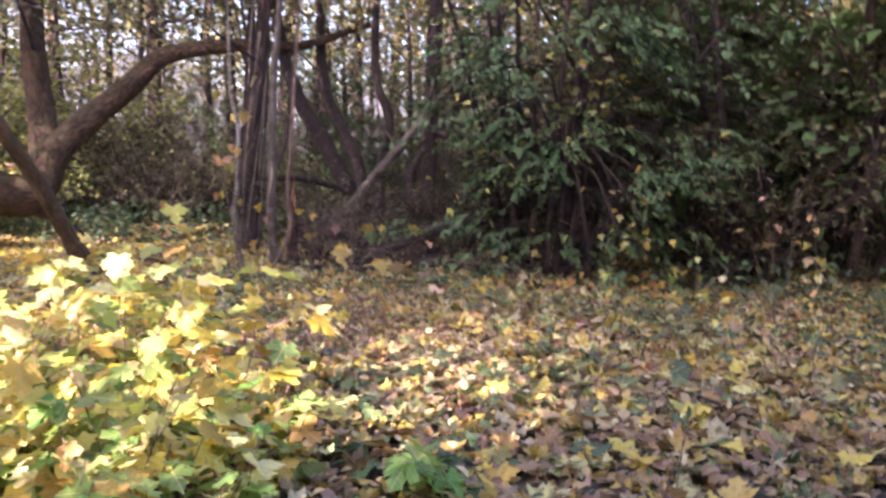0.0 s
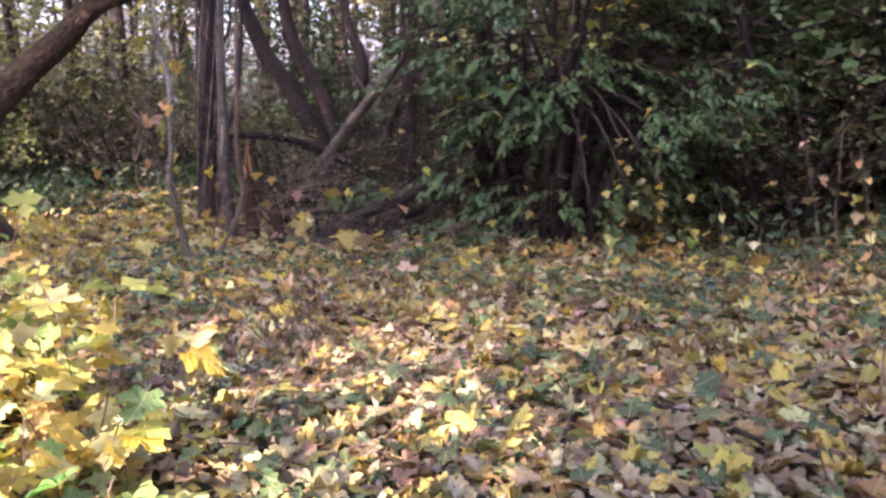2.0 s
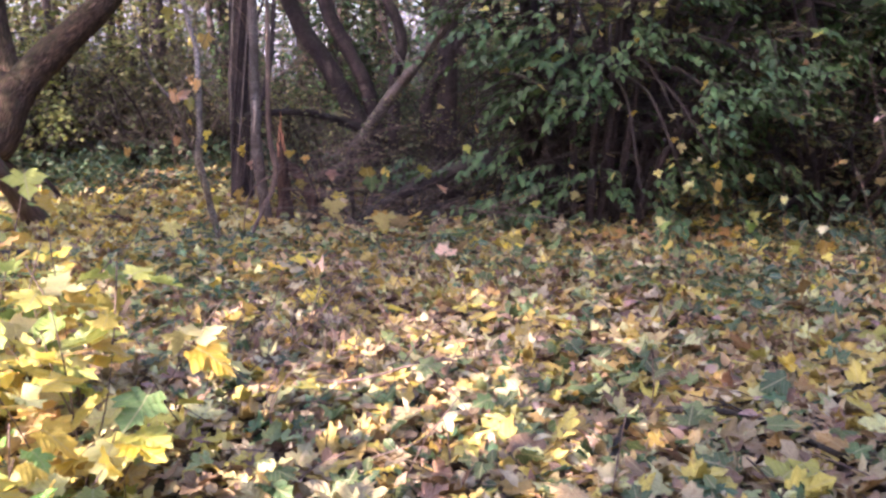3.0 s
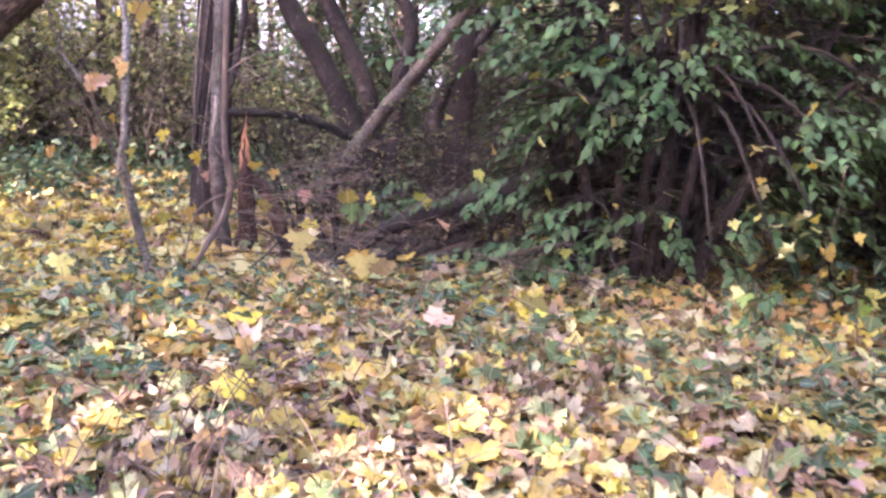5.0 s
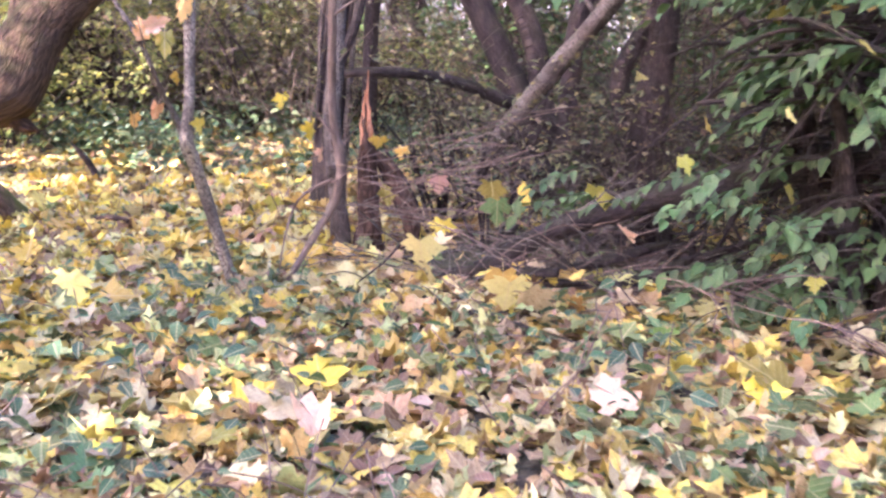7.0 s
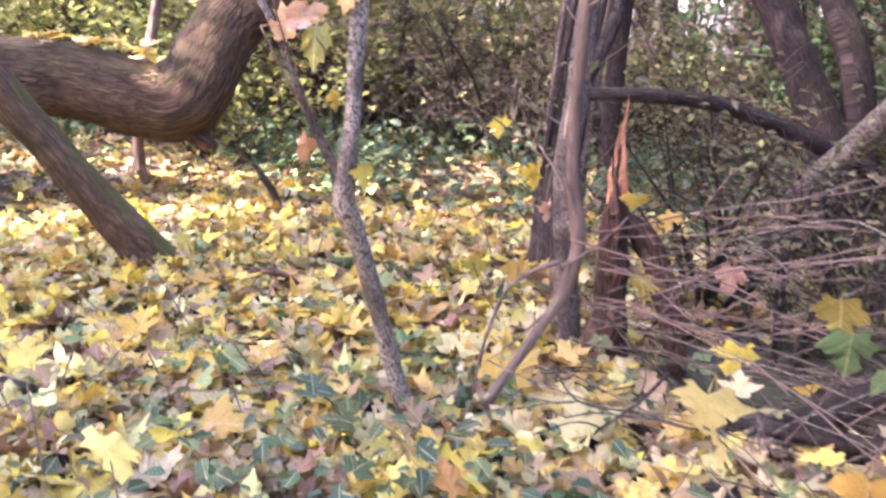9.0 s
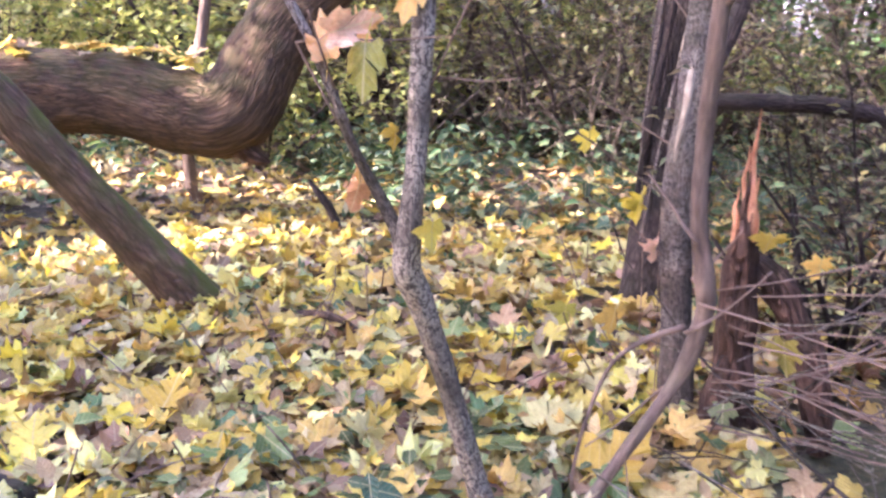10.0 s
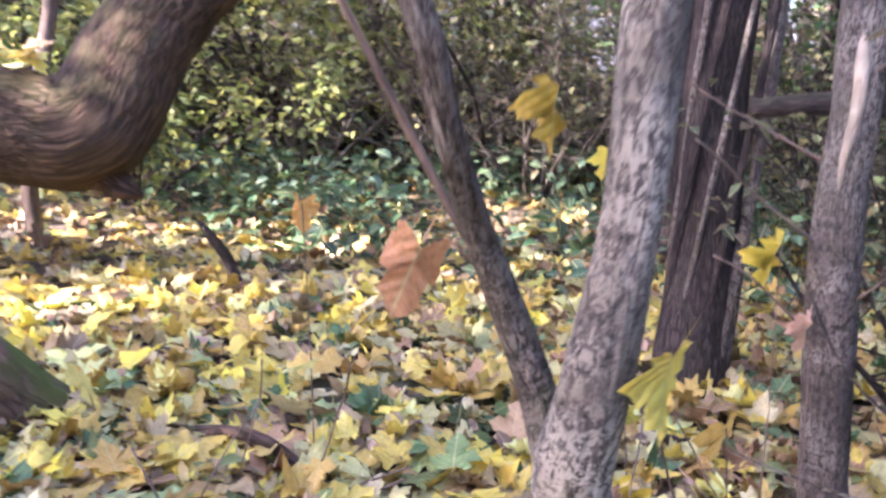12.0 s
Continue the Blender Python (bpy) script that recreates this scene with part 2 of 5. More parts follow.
def root_of(ob):
    p = Vector((0, 0, 0))
    while ob:
        p = p + ob.location
        ob = ob.parent
    return p


def part(name, geo, mat, parent, label="", smooth=True):
    """One mesh object under a thing or a part; geo holds world places."""
    v, f, uv = geo
    o = np.array(root_of(parent)) if parent else np.zeros(3)
    ob = new(name, mesh_of(name, np.asarray(v) - o, f, uv, mat, smooth))
    ob.parent = parent
    return tagged(ob, label)


def spline(pts, steps):
    """Catmull-Rom through rows of numbers."""
    p = np.asarray(pts, float)
    p = np.vstack([2 * p[0] - p[1], p, 2 * p[-1] - p[-2]])
    out = []
    for i in range(1, len(p) - 2):
        for s in np.arange(steps) / steps:
            a, b, c, d = p[i - 1:i + 3]
            out.append(0.5 * (2 * b + (c - a) * s + (2 * a - 5 * b + 4 * c - d) * s * s + (3 * b - a - 3 * c + d) * s ** 3))
    out.append(p[-2])
    return np.array(out)


def tube(pts, sides=10, steps=6, rough=0.05, ridges=0.0, seed=0.0):
    """A stem through rows of x, y, z, radius: closed ends, uneven surface. UV in metres."""
    c = spline(pts, steps)
    ctr, rad = c[:, :3], np.maximum(c[:, 3], 0.0006)
    tan = np.gradient(ctr, axis=0)
    tan /= np.linalg.norm(tan, axis=1, keepdims=True) + 1e-9
    up = np.array([0.31, 0.95, 0.05]) if abs(tan[0] @ np.array([0.31, 0.95, 0.05])) < 0.9 else np.array([0.0, 0.1, 1.0])
    n1 = np.zeros_like(ctr)
    a = up
    for i in range(len(ctr)):
        a = a - tan[i] * (a @ tan[i])
        a = a / (np.linalg.norm(a) + 1e-9)
        n1[i] = a
    n2 = np.cross(tan, n1)
    th = np.arange(sides) * 2 * np.pi / sides
    ring = np.cos(th)[None, :, None] * n1[:, None] + np.sin(th)[None, :, None] * n2[:, None]
    q = ctr[:, None] + ring * rad[:, None, None]
    r = rad[:, None] * (1 + rough * wave(q + seed, 9.0) + rough * wave(q * 1.0 + seed, 3.0) + ridges * np.abs(np.sin(th * 4.5 + 2 * wave(q + seed, 1.3))))
    v = ctr[:, None] + ring * r[..., None]
    length = np.concatenate([[0], np.cumsum(np.linalg.norm(np.diff(ctr, axis=0), axis=1))])
    m, k = len(ctr), sides
    mean_r = float(rad.mean())
    uv = np.stack([np.broadcast_to(np.abs(th / np.pi - 1) * np.pi * mean_r * 1.0, (m, k)) + seed, np.broadcast_to(length[:, None], (m, k))], -1)
    i, j = np.meshgrid(np.arange(m - 1), np.arange(k), indexing="ij")
    j2 = (j + 1) % k
    f = np.stack([i * k + j, i * k + j2, (i + 1) * k + j2, (i + 1) * k + j], -1).reshape(-1, 4)
    v, uv = v.reshape(-1, 3), uv.reshape(-1, 2)
    b, e = len(v), len(v) + 1
    v = np.vstack([v, ctr[0], ctr[-1] + tan[-1] * rad[-1] * 0.4])
    uv = np.vstack([uv, uv[0], uv[-1]])
    js = np.arange(k)
    c0 = np.stack([np.full(k, b), (js + 1) % k, js, js], -1)[:, :3]
    c1 = np.stack([np.full(k, e), (m - 1) * k + js, (m - 1) * k + (js + 1) % k], -1)
    tri = np.vstack([f[:, [0, 1, 2]], f[:, [0, 2, 3]], c0, c1])
    return v, tri, uv


def join(geos):
    v, f, uv, o = [], [], [], 0
    for a, b, c in geos:
        v.append(a)
        f.append(np.asarray(b) + o)
        uv.append(c)
        o += len(a)
    return np.vstack(v), np.vstack(f), np.vstack(uv)


def maple(variant, stalk=True):
    """A five-lobed maple leaf one unit long, base at the origin, tip along +y, bent and crumpled."""
    r = np.random.default_rng(100 + variant)
    half = np.array([(0.1, -0.05), (0.24, -0.13), (0.4, -0.06), (0.33, 0.06), (0.47, 0.16), (0.64, 0.36), (0.47, 0.4), (0.42, 0.54), (0.22, 0.45), (0.23, 0.62), (0.31, 0.74), (0.14, 0.8)])
    right = half * (1 + r.normal(0, 0.06, half.shape))
    left = half * (1 + r.normal(0, 0.06, half.shape)) * (-1, 1)
    out = np.vstack([[(0, 0)], right, [(0.0, 1.04)], left[::-1]])
    p = np.vstack([[(0, 0.26)], out])
    cup, fold, bend = r.uniform(-0.35, 0.6), r.uniform(-0.1, 0.5), r.uniform(-0.5, 0.35)
    z = cup * p[:, 0] ** 2 + fold * np.abs(p[:, 0]) * 0.6 + bend * (p[:, 1] - 0.3) ** 2 + r.normal(0, 0.035, len(p))
    n = len(out)
    f = np.array([(0, 1 + i, 1 + (i + 1) % n) for i in range(n)])
    v = np.column_stack([p, z])
    if stalk:
        v = np.vstack([v, [(-0.012, 0, 0), (0.012, 0, 0), (0.06 + 0.1 * r.normal(), -0.55, -0.12)]])
        f = np.vstack([f, [(n + 1, n + 2, n + 3)]])
    return v, f, v[:, :2] * 0.8 + (0.5, 0.1)


def oval(variant):
    """An oval leaf one unit long, folded on its rib."""
    r = np.random.default_rng(300 + variant)
    w, k = r.uniform(0.24, 0.32), r.uniform(0.05, 0.16)
    y = np.array([0.0, 0.28, 0.62, 1.0])
    x = np.array([0.0, w, w * 0.85, 0.0])
    drop = -0.25 * r.uniform(0.2, 1) * y ** 2
    mid = np.column_stack([np.zeros(4), y, drop])
    rt = np.column_stack([x[1:3], y[1:3], drop[1:3] + k])
    v = np.vstack([mid, rt, rt * (-1, 1, 1)])
    f = np.array([(0, 4, 1), (1, 4, 5), (1, 5, 2), (2, 5, 3), (0, 1, 6), (1, 7, 6), (1, 2, 7), (2, 3, 7)])
    return v, f, v[:, :2] * (0.8, 0.9) + (0.5, 0.05)


def scrap(variant):
    """A far leaf: two folded triangles."""
    r = np.random.default_rng(500 + variant)
    v = np.array([(0, 0, 0), (0.36, 0.5, 0.12), (0, 1, -0.1), (-0.36, 0.45, 0.14)]) * (1, 1, r.uniform(0.5, 1.5))
    return v, np.array([(0, 1, 2), (0, 2, 3)]), v[:, :2] * 0.8 + (0.5, 0.1)


def euler_matrices(e):
    cx, cy, cz = np.cos(e).T
    sx, sy, sz = np.sin(e).T
    m = np.empty((len(e), 3, 3))
    m[:, 0] = np.stack([cy * cz, sx * sy * cz - cx * sz, cx * sy * cz + sx * sz], -1)
    m[:, 1] = np.stack([cy * sz, sx * sy * sz + cx * cz, cx * sy * sz - sx * cz], -1)
    m[:, 2] = np.stack([-sy, sx * cy, cx * cy], -1)
    return m


def strew(templates, pos, rot, size):
    """Many leaves in one mesh: each at pos, turned by rot (radians), size metres long."""
    pos, rot, size = np.asarray(pos, float), np.asarray(rot, float), np.asarray(size, float)
    which = np.arange(len(pos)) % len(templates)
    geos = []
    for k, (v, f, uv) in enumerate(templates):
        s = which == k
        if not s.any():
            continue
        m = euler_matrices(rot[s]) * size[s][:, None, None]
        w = np.einsum("nij,vj->nvi", m, v) + pos[s][:, None]
        cnt = len(w)
        ff = f[None] + (np.arange(cnt) * len(v))[:, None, None]
        geos.append((w.reshape(-1, 3), ff.reshape(-1, 3), np.tile(uv, (cnt, 1))))
    return join(geos)


def curled(variant):
    """A dry maple leaf, rolled in at its lobes."""
    v, f, uv = maple(variant)
    r = np.random.default_rng(900 + variant)
    v = v.copy()
    a = v[:, 0] * r.uniform(1.6, 2.6)
    v[:, 2] += np.abs(v[:, 0]) * np.abs(np.sin(a)) * 0.6
    v[:, 0] = np.sin(a) / (2.0 + np.abs(a) * 0.5)
    b = (v[:, 1] - 0.4) * r.uniform(0.7, 1.5)
    v[:, 2] += 0.35 * b * b + r.normal(0, 0.045, len(v))
    return v, f, uv


MAPLES = [maple(i) for i in range(9)] + [curled(i + 20) for i in range(5)]
OVALS = [oval(i) for i in range(5)]
SCRAPS = [scrap(i) for i in range(4)]
LEAF_MESH = {}


def leaf(parent, kind, mat, place, rot, size, label="", name="leaf"):
    """One leaf as an object of its own on a shared mesh."""
    key = (kind, mat.name)
    if key not in LEAF_MESH:
        fam, i = kind
        LEAF_MESH[key] = mesh_of("leaf", *((MAPLES, OVALS)[fam][i]), mat)
    ob = new(name, LEAF_MESH[key])
    ob.parent = parent
    ob.matrix_basis = Matrix.LocRotScale(Vector(place) - root_of(parent), Euler([float(a) for a in rot]), (size, size, size))
    return tagged(ob, label)


# ---- ground ----
def ground_sheet():
    def axis(lo, hi, step, far):
        near = np.arange(lo, hi + step, step)
        out = hi + np.cumsum(1.0 * 1.35 ** np.arange(20))
        back = lo - np.cumsum(1.0 * 1.35 ** np.arange(20))
        return np.concatenate([back[::-1], near, out])
    xs, ys = axis(-12, 12, 0.16, 400), axis(-4, 22, 0.16, 400)
    X, Y = np.meshgrid(xs, ys)
    v = np.stack([X, Y, ground_z(X, Y)], -1).reshape(-1, 3)
    w = len(xs)
    i, j = np.meshgrid(np.arange(len(ys) - 1), np.arange(w - 1), indexing="ij")
    a = (i * w + j).ravel()
    f = np.stack([a, a + 1, a + w + 1, a + w], -1)
    return v, f, v[:, :2]


gv, gf, guv = ground_sheet()
ground = tagged(new("ground", mesh_of("ground", gv, gf, guv, M_SOIL)), "dark woodland soil strewn with fallen autumn leaves", "ground", kind="structure")


# ---- trees ----
def branch_path(start, way, length, r0, n=5, droop=0.0, wild=0.25, r=None):
    r = r or rng
    p, d = np.array(start, float), np.array(way, float)
    d /= np.linalg.norm(d)
    rows = [(*p, r0)]
    for i in range(1, n + 1):
        d = d + r.normal(0, wild, 3) / 2 + (0, 0, -droop)
        d /= np.linalg.norm(d)
        p = p + d * length / n
        rows.append((*p, max(r0 * (1 - i / (n + 0.25)), 0.003)))
    return rows


def crown_leaves(tips, count, spread, size, r):
    tips = np.array(tips)
    pick = tips[r.integers(0, len(tips), count)]
    pos = pick + r.normal(0, spread, (count, 3)) * (1, 1, 0.8)
    rot = np.column_stack([r.uniform(-1.2, 1.2, count), r.uniform(-0.8, 0.8, count), r.uniform(0, 6.28, count)])
    return strew(SCRAPS, pos, rot, size * r.uniform(0.7, 1.35, count))


def forest_tree(seed, height, r0, leaves, low=0.25, spread=0.55, lean=0.05):
    """A slender wood tree: wandering tapered trunk, limbs that carry a broken leafy crown."""
    r = np.random.default_rng(seed)
    t = thing("tree", (0, 0, 0), "slender dark-barked tree with thinning olive-yellow autumn crown", "tree", "trees of the wood")
    rows, x, y = [(0, 0, -0.3, r0 * 1.5), (0, 0, 0.1, r0 * 1.15)], 0.0, 0.0
    wob = r.normal(0, lean, 2)
    for i in range(1, 8):
        x, y = x + wob[0] * height / 7 + r.normal(0, 0.09), y + wob[1] * height / 7 + r.normal(0, 0.09)
        rows.append((x, y, height * i / 7, r0 * (1 - 0.8 * i / 7)))
    part("trunk", tube(rows, 9, 4, 0.05, 0.05, seed), M_BARK_DARK, t)
    tips, limbs = [], []
    c = np.array(rows)[1:]
    for k in range(10):
        s = low + (1 - low) * (k + 0.5) / 10
        j = min(int(s * (len(c) - 1)), len(c) - 2)
        b = c[j] + (c[j + 1] - c[j]) * (s * (len(c) - 1) - j)
        a = r.uniform(0, 6.28)
        L = height * r.uniform(0.16, 0.3) * (1.15 - 0.5 * s)
        rr = branch_path(b[:3], (math.cos(a), math.sin(a), r.uniform(0.15, 0.9)), L, b[3] * 0.45, 4, 0.03, 0.25, r)
        limbs.append(tube(rr, 5, 3, 0.05, 0, seed + k))
        tips += [q[:3] for q in rr[1:]]
        for q in rr[2:]:
            sub = branch_path(q[:3], r.normal(0, 1, 3) + (0, 0, 0.2), L * 0.4, q[3] * 0.6, 3, 0.05, 0.3, r)
            tips += [u[:3] for u in sub[1:]]
    for g in limbs:
        part("limb", g, M_BARK_DARK, t)
    if leaves:
        part("crown", crown_leaves(tips, leaves, spread, 0.13, r), M_CROWN, t, "thin olive and yellow foliage")
    return t


def shrub(seed, height, leaves, mat, label, width=0.9, stems=9, size=0.075, fam=SCRAPS, wood_mat=M_BARK_DARK):
    """A wild shrub: arching stems from one stool, with leaves in uneven sprays."""
    r = np.random.default_rng(seed)
    t = thing("shrub", (0, 0, 0), label, "shrub", "undergrowth shrubs")
    tips, wood = [], []
    for k in range(stems):
        a = r.uniform(0, 6.28)
        L = height * r.uniform(0.7, 1.15)
        rr = branch_path((0.12 * math.cos(a), 0.12 * math.sin(a), -0.1), (width * 0.5 * math.cos(a), width * 0.5 * math.sin(a), 1), L, 0.018 * height ** 0.5, 6, 0.06, 0.22, r)
        geos = [tube(rr, 5, 3, 0.05, 0, seed + k)]
        for q in rr[2:]:
            for _ in range(3):
                sub = branch_path(q[:3], r.normal(0, 1, 3) * (1, 1, 0.6) + (0, 0, 0.25), L * r.uniform(0.15, 0.32), q[3] * 0.5, 3, 0.06, 0.3, r)
                geos.append(tube(sub, 3, 2, 0, 0, k))
                tips += [u[:3] for u in sub[1:]]
        wood.append(join(geos))
    for k in range(3):
        part("stem", join(wood[k::3]), wood_mat, t)
    if leaves:
        tips = np.array(tips)
        pick = tips[r.integers(0, len(tips), leaves)] + r.normal(0, 0.09, (leaves, 3))
        rot = np.column_stack([r.uniform(-0.9, 0.5, leaves), r.uniform(-0.5, 0.5, leaves), r.uniform(0, 6.28, leaves)])
        part("foliage", strew(fam, pick, rot, size * r.uniform(0.6, 1.4, leaves)), mat, t)
    return t


def stand(thing_ob, x, y, turn, s=1.0, sink=0.0):
    z = float(ground_z(x, y)) - sink
    return pose(x, y, z, 0, 0, turn) @ Matrix.Diagonal((s, s, s, 1))


def place_all(protos, spots):
    """Copies of the protos over the spots; each proto itself takes the first of its spots."""
    used = set()
    for i, (x, y, s) in enumerate(spots):
        k = i % len(protos)
        m = stand(protos[k], x, y, (i * 137.5) % 360, s)
        if k in used:
            copy_thing(protos[k], m)
        else:
            protos[k].matrix_basis = m
            used.add(k)


# The wood round the glade; unseen trees beside and behind the walker add shade
r = np.random.default_rng(21)
TREES = [forest_tree(31, 9.5, 0.1, 1500), forest_tree(32, 11.0, 0.13, 1700), forest_tree(33, 8.0, 0.07, 1200, 0.3), forest_tree(34, 10.0, 0.09, 1500, 0.35), forest_tree(35, 7.0, 0.055, 900, 0.25)]
spots = []


def clear(x, y):
    """True where a tree of the wood may stand: off the path and off the glade."""
    if -4.6 < x < 4.2 and -4 < y < 14.6:
        return False
    if -9.5 < x < -3 and 8.0 < y < 16.0:
        return False
    if -6.0 < x < -1.0 and 12.0 < y < 19.0:
        return False
    return True


def in_gap(x, y):
    """An unseen gap left between the trees so that the low sun falls on the thicket and the bent trunk."""
    s = Vector((to_sun.x, to_sun.y)).normalized()
    for cx, cy, w in ((-2.9, 4.2, 3.6), (-5.8, 11.9, 1.6)):
        d = Vector((x - cx, y - cy))
        if d.dot(s) > 0 and abs(d.x * s.y - d.y * s.x) < w:
            return True
    return False


for ring, count, lo, hi in ((0, 46, 6.5, 15.0), (1, 80, 13.0, 26.0), (2, 70, 24.0, 42.0)):
    got = 0
    while got < count:
        a, d = r.uniform(0, 6.283), r.uniform(lo, hi)
        x, y = d * math.cos(a), 8 + d * math.sin(a)
        if not clear(x, y) or in_gap(x, y) or any((x - p) ** 2 + (y - q) ** 2 < 0.9 for p, q, _ in spots):
            continue
        spots.append((x, y, r.uniform(0.75, 1.25)))
        got += 1
for i in range(34):
    spots.append((r.uniform(-10.0, 4.0), r.uniform(16.0, 27.0), r.uniform(0.8, 1.2)))
place_all(TREES, spots)
# Unseen high-crowned trees added up-sun: they shade the ground, leave the thicket sunlit
SHADE_TREES = [forest_tree(36, 11.0, 0.11, 6500, 0.6, 0.45, 0.01), forest_tree(37, 12.0, 0.12, 6500, 0.56, 0.45, 0.01)]
s2 = Vector((to_sun.x, to_sun.y)).normalized()


def up_sun(cx, cy, d, o):
    """A place d metres towards the sun from (cx, cy), o metres aside."""
    return cx + s2.x * d - s2.y * o, cy + s2.y * d + s2.x * o


rows = [(*up_sun(-2.6, 4.2, 8.9 + 0.6 * (k % 2), -2.6 + 1.3 * k), 1.03) for k in range(5)] + [(*up_sun(-2.6, 4.2, 11.5, -2.6 + 1.2 * k), 1.12) for k in range(5)]
rows += [(*up_sun(-5.7, 11.9, 6.0, -1.0), 0.75), (*up_sun(-5.7, 11.9, 6.4, 0.9), 0.75), (*up_sun(-5.7, 11.9, 7.5, 0.0), 0.85)]
rows += [(*up_sun(-2.6, 4.2, 8.7 + 0.5 * (k % 2), -2.9 + 1.15 * k), 0.92) for k in range(6)]
place_all(SHADE_TREES, rows)
# More unseen trees added up-sun, to shade the litter on the left
for k in range(4):
    x, y = up_sun(-3.6, 9.6, 6.6 + 1.3 * (k % 3), -0.9 + 0.75 * (k // 3) * 1.2)
    if not in_gap(x, y):
        copy_thing(TREES[k % 4], stand(TREES[0], x, y, 70 * k, 0.95))

# Dense trees: unseen rows added behind the walker for shade, others beyond the bush
DENSE = [forest_tree(38, 9.5, 0.1, 9000, 0.14, 0.42, 0.01), forest_tree(39, 8.5, 0.09, 8500, 0.12, 0.42, 0.01)]
rows = []
for k in range(9):
    rows.append((*up_sun(1.15 + 1.13 * k, 3.7 - 0.82 * k, 7.0 + 0.7 * (k % 2), 0.0), 1.0 + 0.08 * (k % 3)))
    rows.append((*up_sun(1.5 + 1.13 * k, 3.55 - 0.82 * k, 10.2 + 0.6 * (k % 2), 0.0), 1.15 + 0.1 * (k % 2)))
# Smaller unseen trees added up-sun, to shade the ground round the bent trunk
for k in range(4):
    rows.append((*up_sun(-3.4 - 0.85 * k, 9.3 + 0.62 * k, 8.0 + 0.8 * (k % 2), 0.0), 0.56))
for k in range(2):
    rows.append((*up_sun(-7.9 - 1.3 * k, 12.6 + 0.94 * k, 7.5, 0.0), 0.5))
for k in range(6):
    rows.append((4.6 + 2.8 * (k % 3) + 0.5 * math.sin(5 * k) + 0.5 * math.sin(5 * k), 12.8 + 2.6 * (k // 3) + 0.5 * math.cos(3 * k), 0.8 + 0.12 * (k % 3)))
rows += [(2.6, 13.4, 0.7), (2.7, 16.2, 0.8), (7.6, 8.6, 0.8)]
place_all(DENSE, rows)

SHRUBS = [shrub(41, 2.2, 900, M_CROWN, "tangled shrub with sparse olive-green leaves"), shrub(42, 2.8, 1600, M_SHRUB, "dense dark green shrub on the woodland floor"),
          shrub(43, 1.6, 650, M_CROWN, "low shrub with yellowing autumn leaves"), shrub(44, 2.4, 500, M_CROWN, "mostly bare twiggy shrub", 1.0, 11)]
spots = []
for count, lo, hi in ((42, 7.5, 15.0), (82, 12.0, 24.0), (62, 22.0, 45.0)):
    got = 0
    while got < count:
        a, d = r.uniform(0, 6.283), r.uniform(lo, hi)
        x, y = d * math.cos(a), 8 + d * math.sin(a)
        if not clear(x, y) or (in_gap(x, y) and d < 12):
            continue
        spots.append((x, y, r.uniform(0.8, 1.35) * (1.0 if d < 24 else 1.5)))
        got += 1
for i in range(26):
    spots.append((r.uniform(3.6, 10.0), r.uniform(11.0, 18.0), r.uniform(0.9, 1.5)))
for i in range(44):
    spots.append((r.uniform(-11.0, 3.0), r.uniform(16.5, 25.0), r.uniform(0.6, 1.1)))
for i in range(9):
    spots.append((r.uniform(-2.2, 1.2), r.uniform(13.6, 15.5), r.uniform(0.5, 0.8)))
place_all(SHRUBS, spots)
LEAFY = [shrub(45, 3.0, 2400, M_UNDER, "tall understorey shrub with yellow-green autumn leaves", 0.9, 10, 0.1), shrub(46, 2.4, 1900, M_UNDER, "understorey shrub with olive and yellow leaves", 1.1, 9, 0.1)]
place_all(LEAFY, [(r.uniform(-15.5, -6.4), r.uniform(13.6, 23.0), r.uniform(0.8, 1.3)) for _ in range(18)] + [(r.uniform(-6.4, 1.5), r.uniform(18.5, 26.0), r.uniform(0.8, 1.25)) for _ in range(4)])
TWIGGY = [shrub(47, 2.6, 160, M_CROWN, "bare grey twiggy thicket shrub", 1.1, 16, 0.09, wood_mat=M_BARK_MID)]
place_all(TWIGGY, [(r.uniform(-6.0, 2.2), r.uniform(15.2, 20.0), r.uniform(0.7, 1.2)) for _ in range(11)] + [(r.uniform(-12.0, -6.0), r.uniform(14.5, 20.0), r.uniform(0.7, 1.1)) for _ in range(8)])
for i in range(22):
    copy_thing(SHRUBS[1], stand(SHRUBS[1], r.uniform(3.6, 12.0), r.uniform(12.0, 20.0), r.uniform(0, 360), r.uniform(1.2, 2.2)))


for k, (x, y) in enumerate(((-1.25, 11.65), (-0.65, 11.9), (0.15, 11.75), (-0.2, 12.5), (-1.75, 12.1), (-1.0, 12.6), (0.6, 12.2))):
    kind = TWIGGY[0] if k % 2 else SHRUBS[3]
    copy_thing(kind, stand(kind, x, y, 60 * k, 0.46 + 0.06 * (k % 3)))


